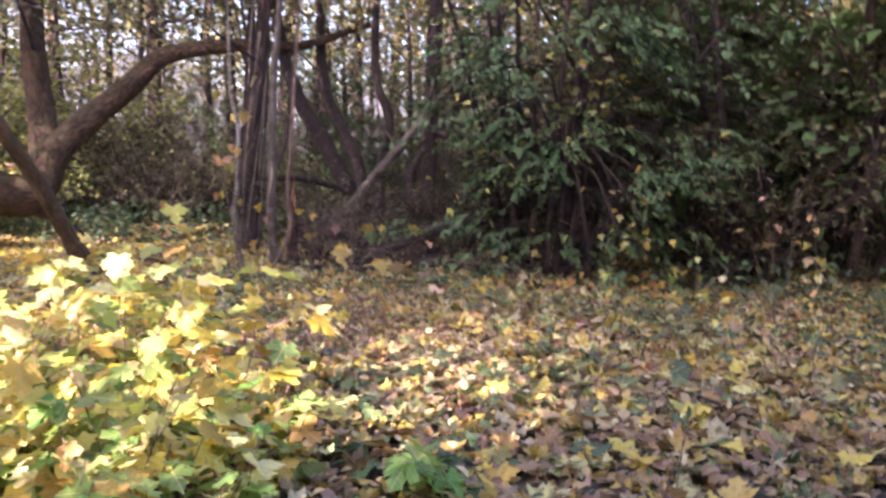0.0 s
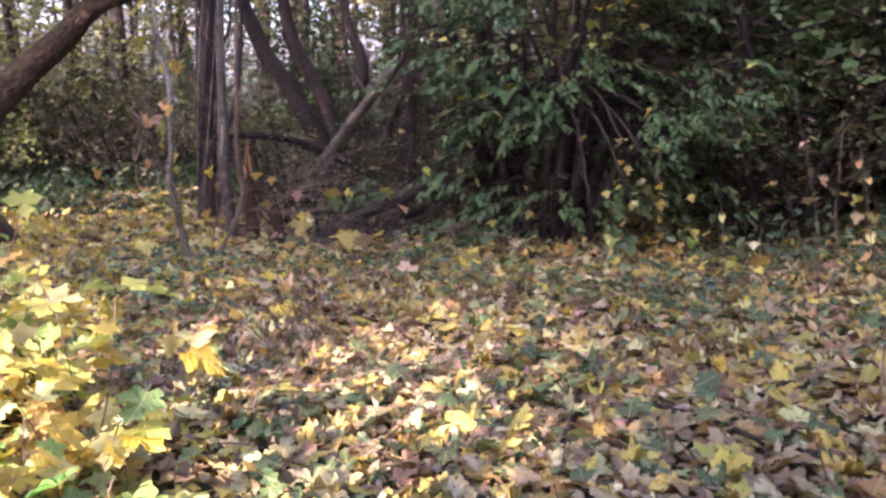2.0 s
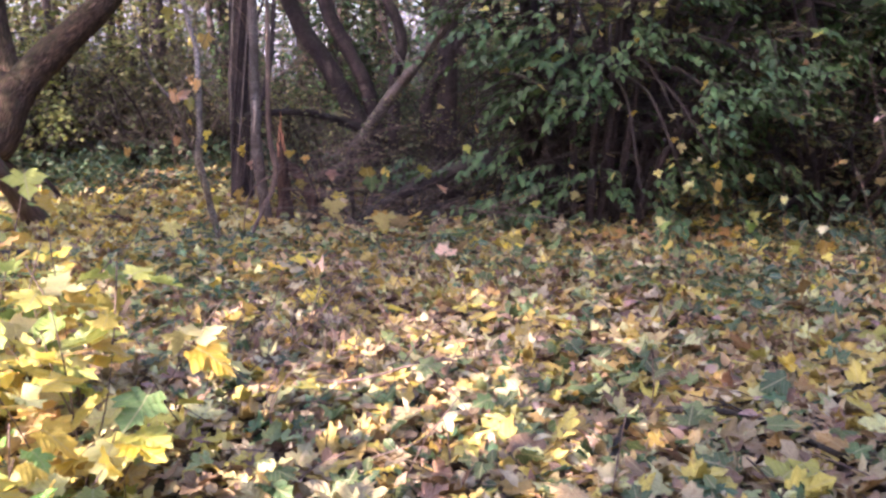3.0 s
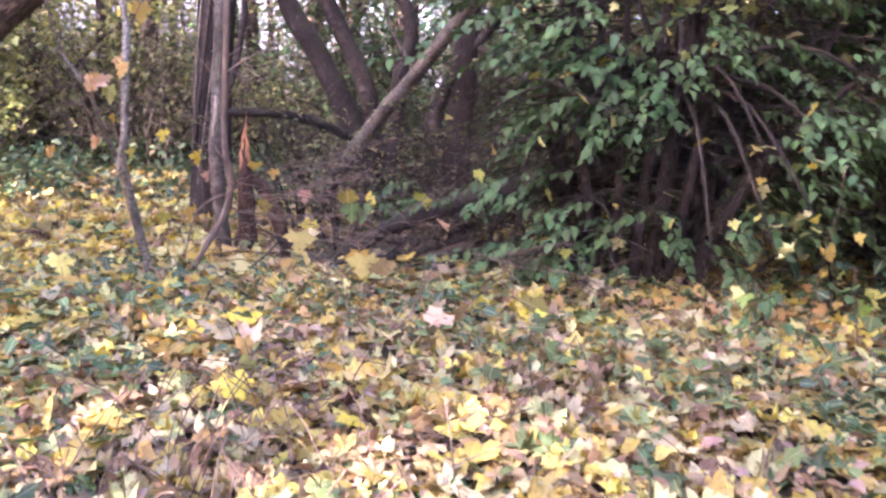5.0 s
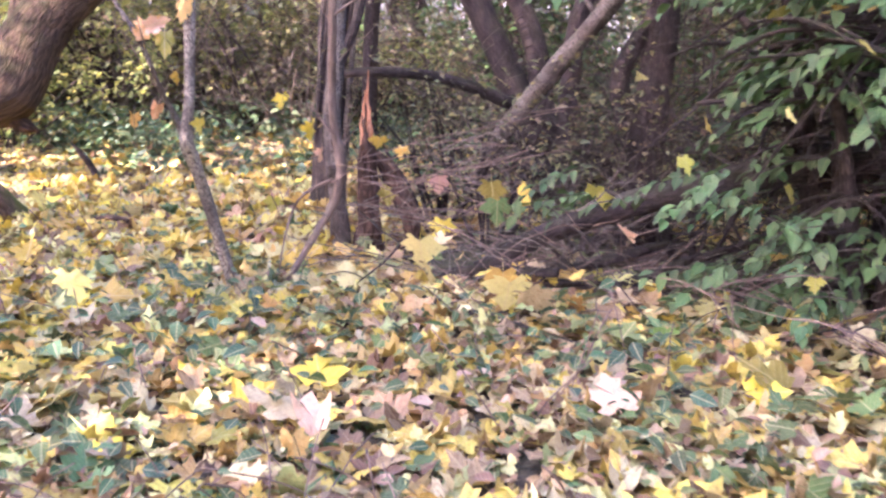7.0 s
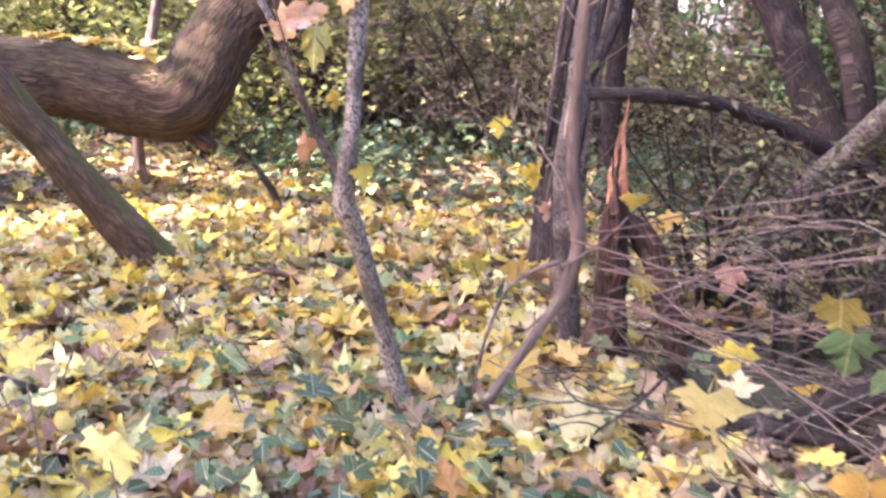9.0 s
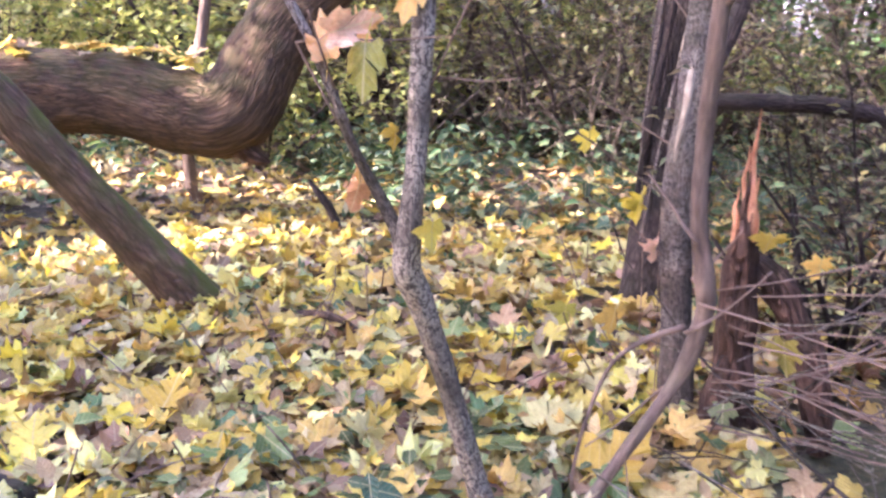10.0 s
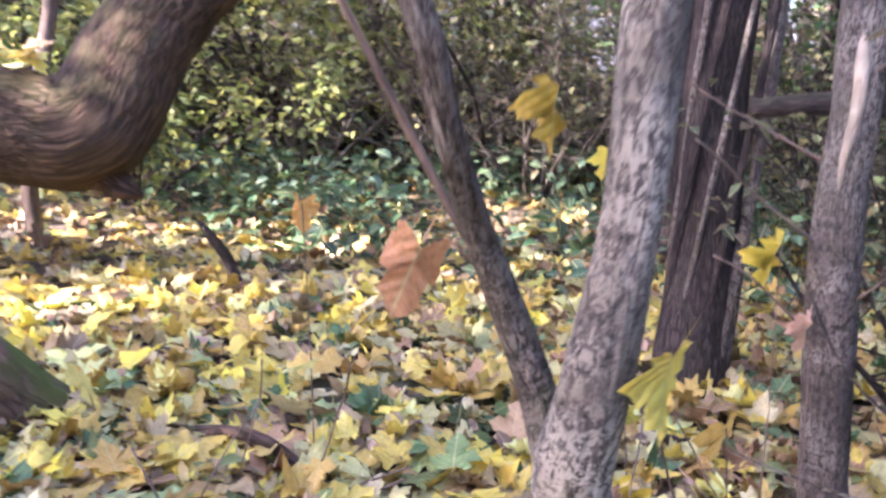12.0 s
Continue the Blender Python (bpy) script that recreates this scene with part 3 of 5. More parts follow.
def far_wood():
    """The edge of the wood in the distance, all round, with an uneven crest; haze is painted in its colour."""
    a = np.linspace(0, 2 * np.pi, 241)[:-1]
    rows = []
    for h in (0.0, 0.5, 1.0):
        crest = 6 + 1.3 * np.sin(a * 7) + 0.9 * np.sin(a * 23 + 1) + 0.6 * np.sin(a * 61)
        rows.append(np.column_stack([62 * np.cos(a), 8 + 62 * np.sin(a), -1.5 + h * crest]))
    v = np.vstack(rows)
    k = len(a)
    i, j = np.meshgrid(np.arange(2), np.arange(k), indexing="ij")
    f = np.stack([i * k + j, i * k + (j + 1) % k, (i + 1) * k + (j + 1) % k, (i + 1) * k + j], -1).reshape(-1, 4)
    n = Nodes("haze_painted_wood")
    pos = n.add("ShaderNodeNewGeometry").outputs["Position"]
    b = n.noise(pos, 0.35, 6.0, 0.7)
    # Blue-grey base colours imitate the haze of distance
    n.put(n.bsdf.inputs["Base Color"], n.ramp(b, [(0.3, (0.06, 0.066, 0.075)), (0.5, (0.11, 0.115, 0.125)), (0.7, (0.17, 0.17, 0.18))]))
    n.bsdf.inputs["Roughness"].default_value = 1.0
    tagged(part("backdrop", (v, f, v[:, :2]), n.mat, None), "distant autumn wood all round, haze painted blue-grey", "woodland", kind="structure")


far_wood()


def bent_tree():
    """The old tree whose trunk lies low over the ground, then bends up and forks."""
    t = thing("bent_tree", (-7.6, 10.4, float(ground_z(-7.6, 10.4))), "old furrowed tree with low bent leaf-strewn trunk", "tree")
    part("trunk", tube([(-8.6, 9.9, -0.45, 0.42), (-8.0, 10.25, 0.1, 0.37), (-7.0, 10.9, 0.55, 0.3), (-6.28, 11.43, 0.62, 0.26), (-5.87, 11.78, 0.52, 0.27), (-5.6, 11.97, 0.53, 0.275),
                        (-5.5, 12.2, 0.9, 0.25), (-5.4, 12.4, 1.2, 0.22)], 28, 14, 0.035, 0.05, 2), M_BARK_OLD, t)
    part("limb", tube([(-5.52, 12.15, 0.85, 0.2), (-5.22, 12.48, 1.35, 0.19), (-4.6, 12.8, 2.0, 0.16), (-4.1, 13.0, 2.5, 0.13), (-3.2, 13.2, 2.7, 0.1), (-2.2, 13.3, 2.75, 0.07), (-1.2, 13.3, 3.1, 0.04)], 16, 8, 0.04, 0.05, 3), M_BARK_OLD, t)
    part("limb", tube([(-5.52, 12.2, 0.85, 0.2), (-5.65, 12.5, 1.4, 0.19), (-5.78, 12.62, 2.0, 0.17), (-5.9, 12.75, 3.0, 0.15), (-5.8, 12.9, 4.5, 0.11), (-5.6, 13.0, 6.5, 0.05)], 16, 8, 0.04, 0.05, 4), M_BARK_OLD, t)
    part("broken_stub", tube([(-5.64, 11.93, 0.38, 0.13), (-5.52, 11.98, 0.28, 0.09), (-5.42, 12.02, 0.23, 0.06), (-5.34, 12.05, 0.2, 0.012)], 9, 4, 0.25, 0.1, 5), M_WOOD_ROT, t, "torn brown wood stub")
    for i in range(5):
        p = (-5.8 + 0.05 * i, 12.6, 2.4 + 0.7 * i)
        part("branch", tube(branch_path(p, (rng.normal(), rng.normal() - 0.5, 0.5), 2.2, 0.035, 5, 0.03), 6, 3, 0.05, 0, i), M_BARK_DARK, t)
    tips = [(-5.8 + rng.normal(0, 1.0), 12.6 + rng.normal(0, 0.9), 3.6 + rng.uniform(-0.6, 3.2)) for _ in range(60)] + [(-3.2 + rng.normal(0, 1), 13.2 + rng.normal(0, .6), 3.6 + rng.uniform(-0.4, 1.6)) for _ in range(30)]
    part("crown", crown_leaves(tips, 2600, 0.28, 0.12, rng), M_CROWN, t, "thin yellow-green foliage")
    for i in range(56):
        s = rng.uniform(0, 1)
        c = np.array((-7.1, 10.83, 0.88)) * (1 - s) + np.array((-5.8, 11.84, 0.82 + 0.06 * math.sin(3.1 * s))) * s
        y = rng.normal(0, 0.09)
        leaf(t, (0, i % 9), (M_BRIGHT, M_LITTER)[i % 2], (c[0] + y, c[1] - y, c[2] + 0.045 - 2.0 * y * y), (rng.normal(0, 0.3), rng.normal(0, 0.3), rng.uniform(0, 6)), rng.uniform(0.09, 0.14))
    return t


def leaning_stem():
    t = thing("leaning_tree", (-4.24, 10.62, float(ground_z(-4.24, 10.62))), "brown leaning tree stem with green moss at its foot", "tree")
    part("trunk", tube([(-4.3, 10.9, -0.55, 0.17), (-4.33, 10.64, -0.24, 0.13), (-4.39, 10.32, 0.16, 0.1), (-4.46, 10.0, 0.57, 0.09), (-4.53, 9.75, 0.9, 0.084), (-4.64, 9.35, 1.35, 0.078), (-4.85, 8.8, 2.1, 0.075), (-5.2, 8.2, 3.2, 0.06), (-5.6, 7.7, 4.4, 0.03)], 18, 8, 0.06, 0.04, 6), M_BARK_LEAN, t)
    for i in range(4):
        p = np.array((-4.85 - 0.2 * i, 8.7 - 0.25 * i, 2.2 + 0.55 * i))
        part("branch", tube(branch_path(p, (rng.normal() - 0.6, rng.normal(), 0.7), 1.6, 0.025, 5, 0.02), 6, 3, 0.05, 0, i), M_BARK_DARK, t)
    tips = [(-5.6 + rng.normal(0, 0.6), 7.8 + rng.normal(0, 0.7), 4.2 + rng.uniform(-1, 1.2)) for _ in range(40)]
    part("crown", crown_leaves(tips, 700, 0.25, 0.12, rng), M_CROWN, t, "thin yellow-green foliage")
    return t


def forked_sapling():
    """The lichened sapling that forks at knee height, with dry leaves hanging from its twigs."""
    t = thing("forked_sapling", (-2.25, 9.97, float(ground_z(-2.25, 9.97))), "grey lichen-patched sapling forked low, with dry hanging leaves", "tree")
    part("trunk", tube([(-2.2, 10.1, -0.45, 0.038), (-2.25, 9.96, -0.22, 0.034), (-2.285, 9.78, 0.25, 0.031), (-2.29, 9.66, 0.5, 0.032), (-2.288, 9.595, 0.61, 0.036), (-2.27, 9.575, 0.7, 0.03), (-2.255, 9.567, 0.8, 0.0275), (-2.248, 9.566, 0.88, 0.0268), (-2.248, 9.575, 1.0, 0.0262), (-2.24, 9.58, 1.3, 0.025), (-2.27, 9.66, 1.55, 0.022), (-2.36, 9.7, 1.9, 0.019), (-2.4, 9.75, 2.5, 0.014), (-2.45, 9.8, 3.3, 0.007)], 16, 10, 0.09, 0.02, 7), M_BARK_LICHEN, t)
    part("stem", tube([(-2.3, 9.6, 0.6, 0.024), (-2.34, 9.62, 0.68, 0.0185), (-2.365, 9.59, 0.767, 0.016), (-2.375, 9.54, 0.845, 0.0135), (-2.375, 9.49, 0.915, 0.0125), (-2.385, 9.455, 1.0, 0.012), (-2.45, 9.43, 1.15, 0.011), (-2.6, 9.45, 1.35, 0.009), (-2.7, 9.4, 1.8, 0.006), (-2.75, 9.4, 2.3, 0.003)], 10, 7, 0.08, 0, 8), M_BARK_MID, t, "thin darker side stem")
    part("stem", tube([(-2.295, 9.61, 0.6, 0.018), (-2.29, 9.62, 0.68, 0.0115), (-2.283, 9.63, 0.85, 0.0105), (-2.28, 9.635, 1.1, 0.01), (-2.28, 9.65, 1.3, 0.008), (-2.25, 9.65, 1.8, 0.004)], 8, 5, 0.08, 0, 9), M_BARK_MID, t)
    for rows in ([(-2.57, 9.51, 1.135, 0.0035), (-2.45, 9.5, 1.15, 0.003), (-2.32, 9.5, 1.15, 0.0028), (-2.2, 9.51, 1.16, 0.0025), (-2.07, 9.5, 1.175, 0.0012)], [(-2.25, 9.58, 1.065, 0.004), (-2.18, 9.59, 1.075, 0.003), (-2.1, 9.6, 1.072, 0.0024), (-2.0, 9.61, 1.085, 0.0012)],
                 [(-2.34, 9.62, 0.7, 0.005), (-2.43, 9.58, 0.86, 0.0045), (-2.5, 9.54, 1.0, 0.004), (-2.57, 9.51, 1.135, 0.0035)]):
        part("twig", tube(rows, 6, 5, 0.25, 0, 3), M_BARK_TWIG, t)
    for a, w, L in (((-2.39, 9.455, 1.03), (0.1, -0.4, 0.7), 0.22), ((-2.24, 9.57, 1.25), (-0.2, -0.6, 0.3), 0.22),
                    ((-2.26, 9.65, 1.5), (0.5, 0.2, 0.8), 0.7), ((-2.36, 9.7, 1.9), (-0.6, 0.0, 0.8), 0.7), ((-2.36, 9.7, 1.8), (0.5, -0.3, 0.7), 0.8), ((-2.24, 9.57, 1.0), (0.35, 0.1, 0.9), 0.7)):
        part("twig", tube(branch_path(a, w, L, 0.0032, 5, 0.0, 0.14), 5, 3, 0.1, 0, L), M_BARK_TWIG, t)
    for p, k, m, rot, s, lab in (((-2.22, 9.51, 1.29), 9, M_ORANGE, (-1.5, 0.25, 0.5), 0.11, "large dry orange leaf"), ((-2.35, 9.385, 1.165), 10, M_PINK, (1.35, 1.25, 0.5), 0.115, "curled pinkish leaf"), ((-2.4, 9.44, 1.11), 9, M_ORANGE, (1.25, -0.25, 0.5), 0.11, "crumpled dry orange leaf"), ((-2.27, 9.41, 1.15), 11, M_OLIVE, (-1.9, 0.0, 0.5), 0.125, "hanging olive-yellow leaf"), ((-2.33, 9.6, 0.95), 13, M_BRIGHT, (-1.7, 0.3, 1.4), 0.062, ""),
                                 ((-2.465, 9.62, 0.79), 12, M_ORANGE, (-1.4, 0.35, 0.5), 0.085, "brown-orange hanging leaf"), ((-2.21, 9.59, 0.74), 6, M_BRIGHT, (-1.4, 0, 1.3), 0.08, ""), ((-2.34, 9.74, 1.32), 13, M_ORANGE, (-1.2, 0.4, 2.6), 0.1, ""), ((-2.51, 9.67, 1.2), 10, M_ORANGE, (-1.1, 0.1, 0.3), 0.1, ""),
                                 ((-2.25, 9.84, 1.68), 7, M_BRIGHT, (-1.3, 0.0, 0.2), 0.14, ""), ((-2.33, 9.74, 1.66), 3, M_BRIGHT, (-1.2, 0.5, 3.0), 0.12, ""), ((-2.5, 9.7, 1.9), 2, M_OLIVE, (-1.2, 0.0, 1.0), 0.12, ""), ((-2.1, 9.7, 2.05), 1, M_BRIGHT, (-1.1, 0.2, 2.0), 0.12, "")):
        leaf(t, (0, k), m, p, rot, s, lab)
    return t


def trunk_cluster():
    """Dark trunks, a thin pale pole stem and the torn stump at the heap's end."""
    a = thing("tree", (-2.65, 12.05, float(ground_z(-2.65, 12.05))), "dark upright trunk behind the forked sapling", "tree", "trees of the wood")
    part("trunk", tube([(-2.62, 12.0, -0.5, 0.17), (-2.64, 12.03, -0.1, 0.125), (-2.64, 12.1, 0.4, 0.11), (-2.68, 12.2, 1.1, 0.105), (-2.62, 12.3, 2.0, 0.1), (-2.5, 12.3, 4.0, 0.08), (-2.4, 12.4, 7.0, 0.04)], 16, 8, 0.05, 0.06, 11), M_BARK_DARK, a)
    for i in range(5):
        part("branch", tube(branch_path((-2.6, 12.3, 1.6 + 0.8 * i), (rng.normal(), rng.normal(), 0.7), 1.8, 0.03, 5), 5, 3, 0.05, 0, i), M_BARK_DARK, a)
    tips = [(-2.5 + rng.normal(0, 0.9), 12.4 + rng.normal(0, 0.8), rng.uniform(3.4, 7)) for _ in range(50)]
    part("crown", crown_leaves(tips, 1200, 0.3, 0.12, rng), M_CROWN, a)
    b = thing("tree", (-2.15, 11.15, float(ground_z(-2.15, 11.15))), "thin dark stem with a strip of bare pale wood", "tree", "trees of the wood")
    part("trunk", tube([(-2.08, 11.1, -0.5, 0.075), (-2.12, 11.08, -0.05, 0.06), (-2.17, 11.06, 0.58, 0.052), (-2.17, 11.1, 0.9, 0.05), (-2.2, 11.22, 1.43, 0.048), (-2.2, 11.3, 2.2, 0.042), (-2.1, 11.3, 4.0, 0.025), (-2.1, 11.3, 5.5, 0.01)], 14, 8, 0.08, 0.08, 12), M_BARK_MID, b)
    part("bare_wood", tube([(-2.176, 11.018, 0.7, 0.002), (-2.176, 11.024, 0.78, 0.009), (-2.165, 11.042, 0.9, 0.014), (-2.172, 11.078, 1.02, 0.013), (-2.185, 11.12, 1.1, 0.003)], 9, 5, 0.1, 0, 13), M_WOOD_PALE, b, "strip of bare pale wood")
    part("limb", tube([(-2.17, 11.12, 0.9, 0.035), (-2.05, 11.2, 1.3, 0.03), (-1.98, 11.25, 1.9, 0.025), (-1.9, 11.3, 3.2, 0.01)], 9, 6, 0.08, 0, 14), M_BARK_DARK, b)
    for i in range(9):
        ph = i * 0.7
        part("vine", tube([(-2.64 + 0.125 * math.cos(ph + 0.35 * k) + 0.01 * k, 12.06 + 0.03 * k + 0.125 * math.sin(ph + 0.35 * k), -0.2 + 0.5 * k, 0.011 + 0.004 * (i % 3)) for k in range(6 + i % 3)], 6, 4, 0.15, 0, i), (M_BARK_MID, M_BARK_DARK)[i % 2], a)
    for q, w, L in (((-2.17, 11.06, 0.55), (-0.5, -0.3, 0.5), 0.5), ((-2.17, 11.08, 0.75), (-0.6, -0.2, 0.35), 0.4), ((-2.17, 11.1, 0.95), (0.5, -0.4, 0.5), 0.5), ((-2.18, 11.15, 1.15), (-0.7, 0.1, 0.6), 0.6), ((-2.2, 11.2, 1.3), (0.6, -0.2, 0.3), 0.7), ((-2.16, 11.08, 0.4), (0.5, -0.3, 0.7), 0.5), ((-2.2, 11.25, 1.6), (-0.3, -0.5, 0.9), 0.8), ((-2.15, 11.07, 0.3), (-0.3, -0.4, 0.6), 0.45)):
        part("twig", tube(branch_path(q, w, L, 0.006, 5, 0.0, 0.22), 5, 3, 0.1, 0, L), (M_BARK_TWIG, M_BARK_POLE)[int(L * 10) % 2], b)
    c = thing("pole_sapling", (-1.84, 10.5, float(ground_z(-1.84, 10.5))), "thin pale brown sapling with broken side twigs", "tree")
    part("trunk", tube([(-2.06, 10.14, -0.42, 0.026), (-2.02, 10.14, -0.22, 0.022), (-1.95, 10.22, -0.04, 0.0215), (-1.87, 10.31, 0.14, 0.022), (-1.835, 10.36, 0.24, 0.027), (-1.8, 10.36, 0.4, 0.0265), (-1.8, 10.34, 0.5, 0.03), (-1.83, 10.32, 0.68, 0.0245), (-1.83, 10.29, 0.9, 0.0235), (-1.8, 10.22, 1.2, 0.0235), (-1.74, 10.1, 2.0, 0.019), (-1.68, 10.0, 3.0, 0.012), (-1.6, 9.9, 4.0, 0.004)], 12, 8, 0.09, 0, 15), M_BARK_POLE, c)
    part("branch", tube([(-1.84, 10.33, 0.36, 0.01), (-1.95, 10.28, 0.3, 0.009), (-2.03, 10.24, 0.2, 0.008), (-2.08, 10.2, -0.02, 0.007), (-2.1, 10.18, -0.25, 0.006)], 6, 5, 0.12, 0, 18), M_BARK_TWIG, c)
    for q, w, L in (((-1.84, 10.4, 0.2), (-0.5, -0.2, -0.6), 0.42), ((-1.835, 10.33, 0.5), (0.3, 0.3, 0.45), 0.2), ((-1.82, 10.29, 0.62), (-0.5, 0.1, 0.6), 0.25), ((-1.83, 10.3, 0.35), (0.5, 0.4, 0.3), 0.3), ((-1.79, 10.2, 1.25), (0.6, 0.2, 0.5), 0.5), ((-1.76, 10.15, 1.6), (-0.5, 0, 0.8), 0.5)):
        part("twig", tube(branch_path(q, w, L, 0.008, 4, 0.0, 0.15), 6, 3, 0.1, 0, L), M_BARK_TWIG, c)
    d = thing("broken_stump", (-1.93, 11.0, float(ground_z(-1.93, 11.0))), "broken rotten stump with a torn orange splinter", "stump")
    part("trunk", tube([(-1.9, 11.05, -0.5, 0.12), (-1.89, 11.03, -0.15, 0.085), (-1.88, 10.98, 0.2, 0.06), (-1.88, 10.95, 0.42, 0.046), (-1.885, 10.94, 0.56, 0.034), (-1.89, 10.94, 0.62, 0.008)], 18, 9, 0.24, 0.16, 17), M_WOOD_ROT, d)
    part("fallen_half", tube([(-1.87, 11.02, 0.42, 0.03), (-1.79, 11.04, 0.34, 0.05), (-1.7, 11.06, 0.18, 0.05), (-1.62, 11.06, 0.0, 0.045), (-1.56, 11.05, -0.25, 0.05)], 16, 8, 0.3, 0.14, 19), M_WOOD_ROT, d, "rotten half of the trunk fallen aside")
    for p, h, w in (((-1.862, 10.91, 0.5), 0.44, 0.016), ((-1.882, 10.905, 0.52), 0.3, 0.012), ((-1.845, 10.92, 0.5), 0.22, 0.013), ((-1.905, 10.92, 0.48), 0.2, 0.012), ((-1.868, 10.9, 0.4), 0.34, 0.016), ((-1.85, 10.905, 0.3), 0.3, 0.013), ((-1.89, 10.9, 0.28), 0.26, 0.012)):
        part("splinter", tube([(*p, w), (p[0] + 0.005, p[1] - 0.008, p[2] + h * 0.35, w * 0.95), (p[0] - 0.006, p[1] - 0.012, p[2] + h * 0.62, w * 0.6), (p[0] + 0.002, p[1] - 0.02, p[2] + h * 0.8, w * 0.28), (p[0] + 0.004, p[1] - 0.022, p[2] + h, 0.002)], 7, 5, 0.35, 0.2, h * 30), M_WOOD_RAW if p[2] > 0.45 else M_WOOD_ROT, d, "raw orange split wood" if p[2] > 0.45 else "", False)


def simple_tree(base, rows, mat, label, crown=(), leaves=0, name="tree", sides=12, branches=()):
    t = thing(name, (*base, float(ground_z(*base))), label, "tree", "trees of the wood")
    part("trunk", tube(rows, sides, 7, 0.06, 0.05, base[0]), mat, t)
    for b in branches:
        part("limb", tube(b, 9, 6, 0.06, 0.03, base[1]), mat, t)
    if leaves:
        cx, cy, cz, sx, sz = crown
        tips = [(cx + rng.normal(0, sx), cy + rng.normal(0, sx), cz + rng.normal(0, sz)) for _ in range(50)]
        for i in range(6):
            q = tips[i]
            part("branch", tube([(rows[-2][0], rows[-2][1], rows[-2][2], 0.02), ((rows[-2][0] + q[0]) / 2, (rows[-2][1] + q[1]) / 2, (rows[-2][2] + q[2]) / 2 + 0.2, 0.014), (*q, 0.004)], 5, 4, 0.05, 0, i), mat, t)
        part("crown", crown_leaves(tips, leaves, 0.3, 0.12, rng), M_CROWN, t)
    return t


def back_trees():
    simple_tree((-1.35, 13.4), [(-1.2, 13.4, -0.5, 0.16), (-1.33, 13.35, 0.3, 0.13), (-1.49, 13.28, 0.75, 0.12), (-1.85, 13.3, 1.4, 0.11), (-2.23, 13.32, 2.0, 0.1), (-2.6, 13.4, 3.2, 0.08), (-2.8, 13.5, 5.5, 0.03)], M_BARK_DARK,
                "dark twin-stemmed tree leaning apart behind the brush heap", (-2.6, 13.5, 5.0, 0.9, 0.9), 900,
                branches=([(-1.22, 13.4, 0.2, 0.11), (-1.32, 13.38, 1.0, 0.1), (-1.6, 13.4, 1.6, 0.09), (-1.84, 13.44, 2.1, 0.085), (-1.95, 13.5, 3.0, 0.07), (-1.9, 13.6, 5.5, 0.02)],))
    simple_tree((-0.95, 12.9), [(-0.9, 12.9, -0.5, 0.09), (-0.95, 12.9, 0.6, 0.075), (-0.93, 12.9, 1.25, 0.07), (-0.84, 12.95, 1.6, 0.068), (-0.9, 13.0, 1.9, 0.065), (-1.06, 13.05, 2.3, 0.06), (-1.1, 13.1, 3.4, 0.05), (-1.0, 13.1, 5.5, 0.02)], M_BARK_DARK,
                "thin crooked dark stem behind the brush heap", (-1.0, 13.1, 4.8, 0.7, 0.8), 500)
    simple_tree((-0.28, 12.3), [(-0.3, 12.3, -0.5, 0.17), (-0.28, 12.3, 0.3, 0.13), (-0.25, 12.3, 1.0, 0.115), (-0.24, 12.4, 2.1, 0.11), (-0.2, 12.5, 4.0, 0.085), (-0.1, 12.6, 7.0, 0.03)], M_BARK_DARK,
                "straight dark trunk with a low slanting limb", (-0.1, 12.6, 5.4, 0.9, 1.2), 900,
                branches=([(-0.3, 12.3, 0.4, 0.1), (-0.5, 12.25, 0.9, 0.075), (-0.2, 12.3, 1.5, 0.05), (0.35, 12.4, 2.3, 0.045), (0.8, 12.5, 3.4, 0.02)], [(-0.25, 12.35, 1.6, 0.05), (0.2, 12.2, 1.4, 0.035), (0.7, 12.0, 0.9, 0.02)]))
    simple_tree((-1.5, 12.45), [(-1.6, 12.5, -0.1, 0.08), (-1.39, 12.37, 0.37, 0.072), (-0.93, 12.18, 0.98, 0.066), (-0.66, 12.05, 1.3, 0.063), (-0.3, 11.85, 1.75, 0.06), (0.2, 11.6, 2.4, 0.05), (0.7, 11.4, 3.2, 0.02)], M_BARK_MID,
                "pale bare slanting trunk above the brush heap", name="leaning_tree",
                branches=([(-0.66, 12.05, 1.3, 0.02), (-0.9, 11.95, 1.7, 0.014), (-1.0, 11.9, 2.2, 0.006)], [(-0.3, 11.85, 1.75, 0.018), (-0.2, 11.6, 2.1, 0.012), (-0.35, 11.4, 2.5, 0.005)]))
    simple_tree((4.3, 15.3), [(4.3, 15.3, -0.6, 0.1), (4.35, 15.3, 1.0, 0.08), (4.3, 15.3, 2.2, 0.075), (4.4, 15.4, 4.5, 0.06), (4.4, 15.4, 7.0, 0.02)], M_BARK_DARK, "thin dark trunk in the shaded wood", (4.4, 15.4, 5.2, 1.1, 1.2), 1100)
    simple_tree((-3.3, 14.6), [(-3.3, 14.6, -0.6, 0.09), (-3.32, 14.6, 1.0, 0.075), (-3.25, 14.6, 2.4, 0.07), (-3.2, 14.7, 6.0, 0.03)], M_BARK_DARK, "slim dark trunk rising from green herbs", (-3.2, 14.7, 5.0, 0.9, 1.0), 700)
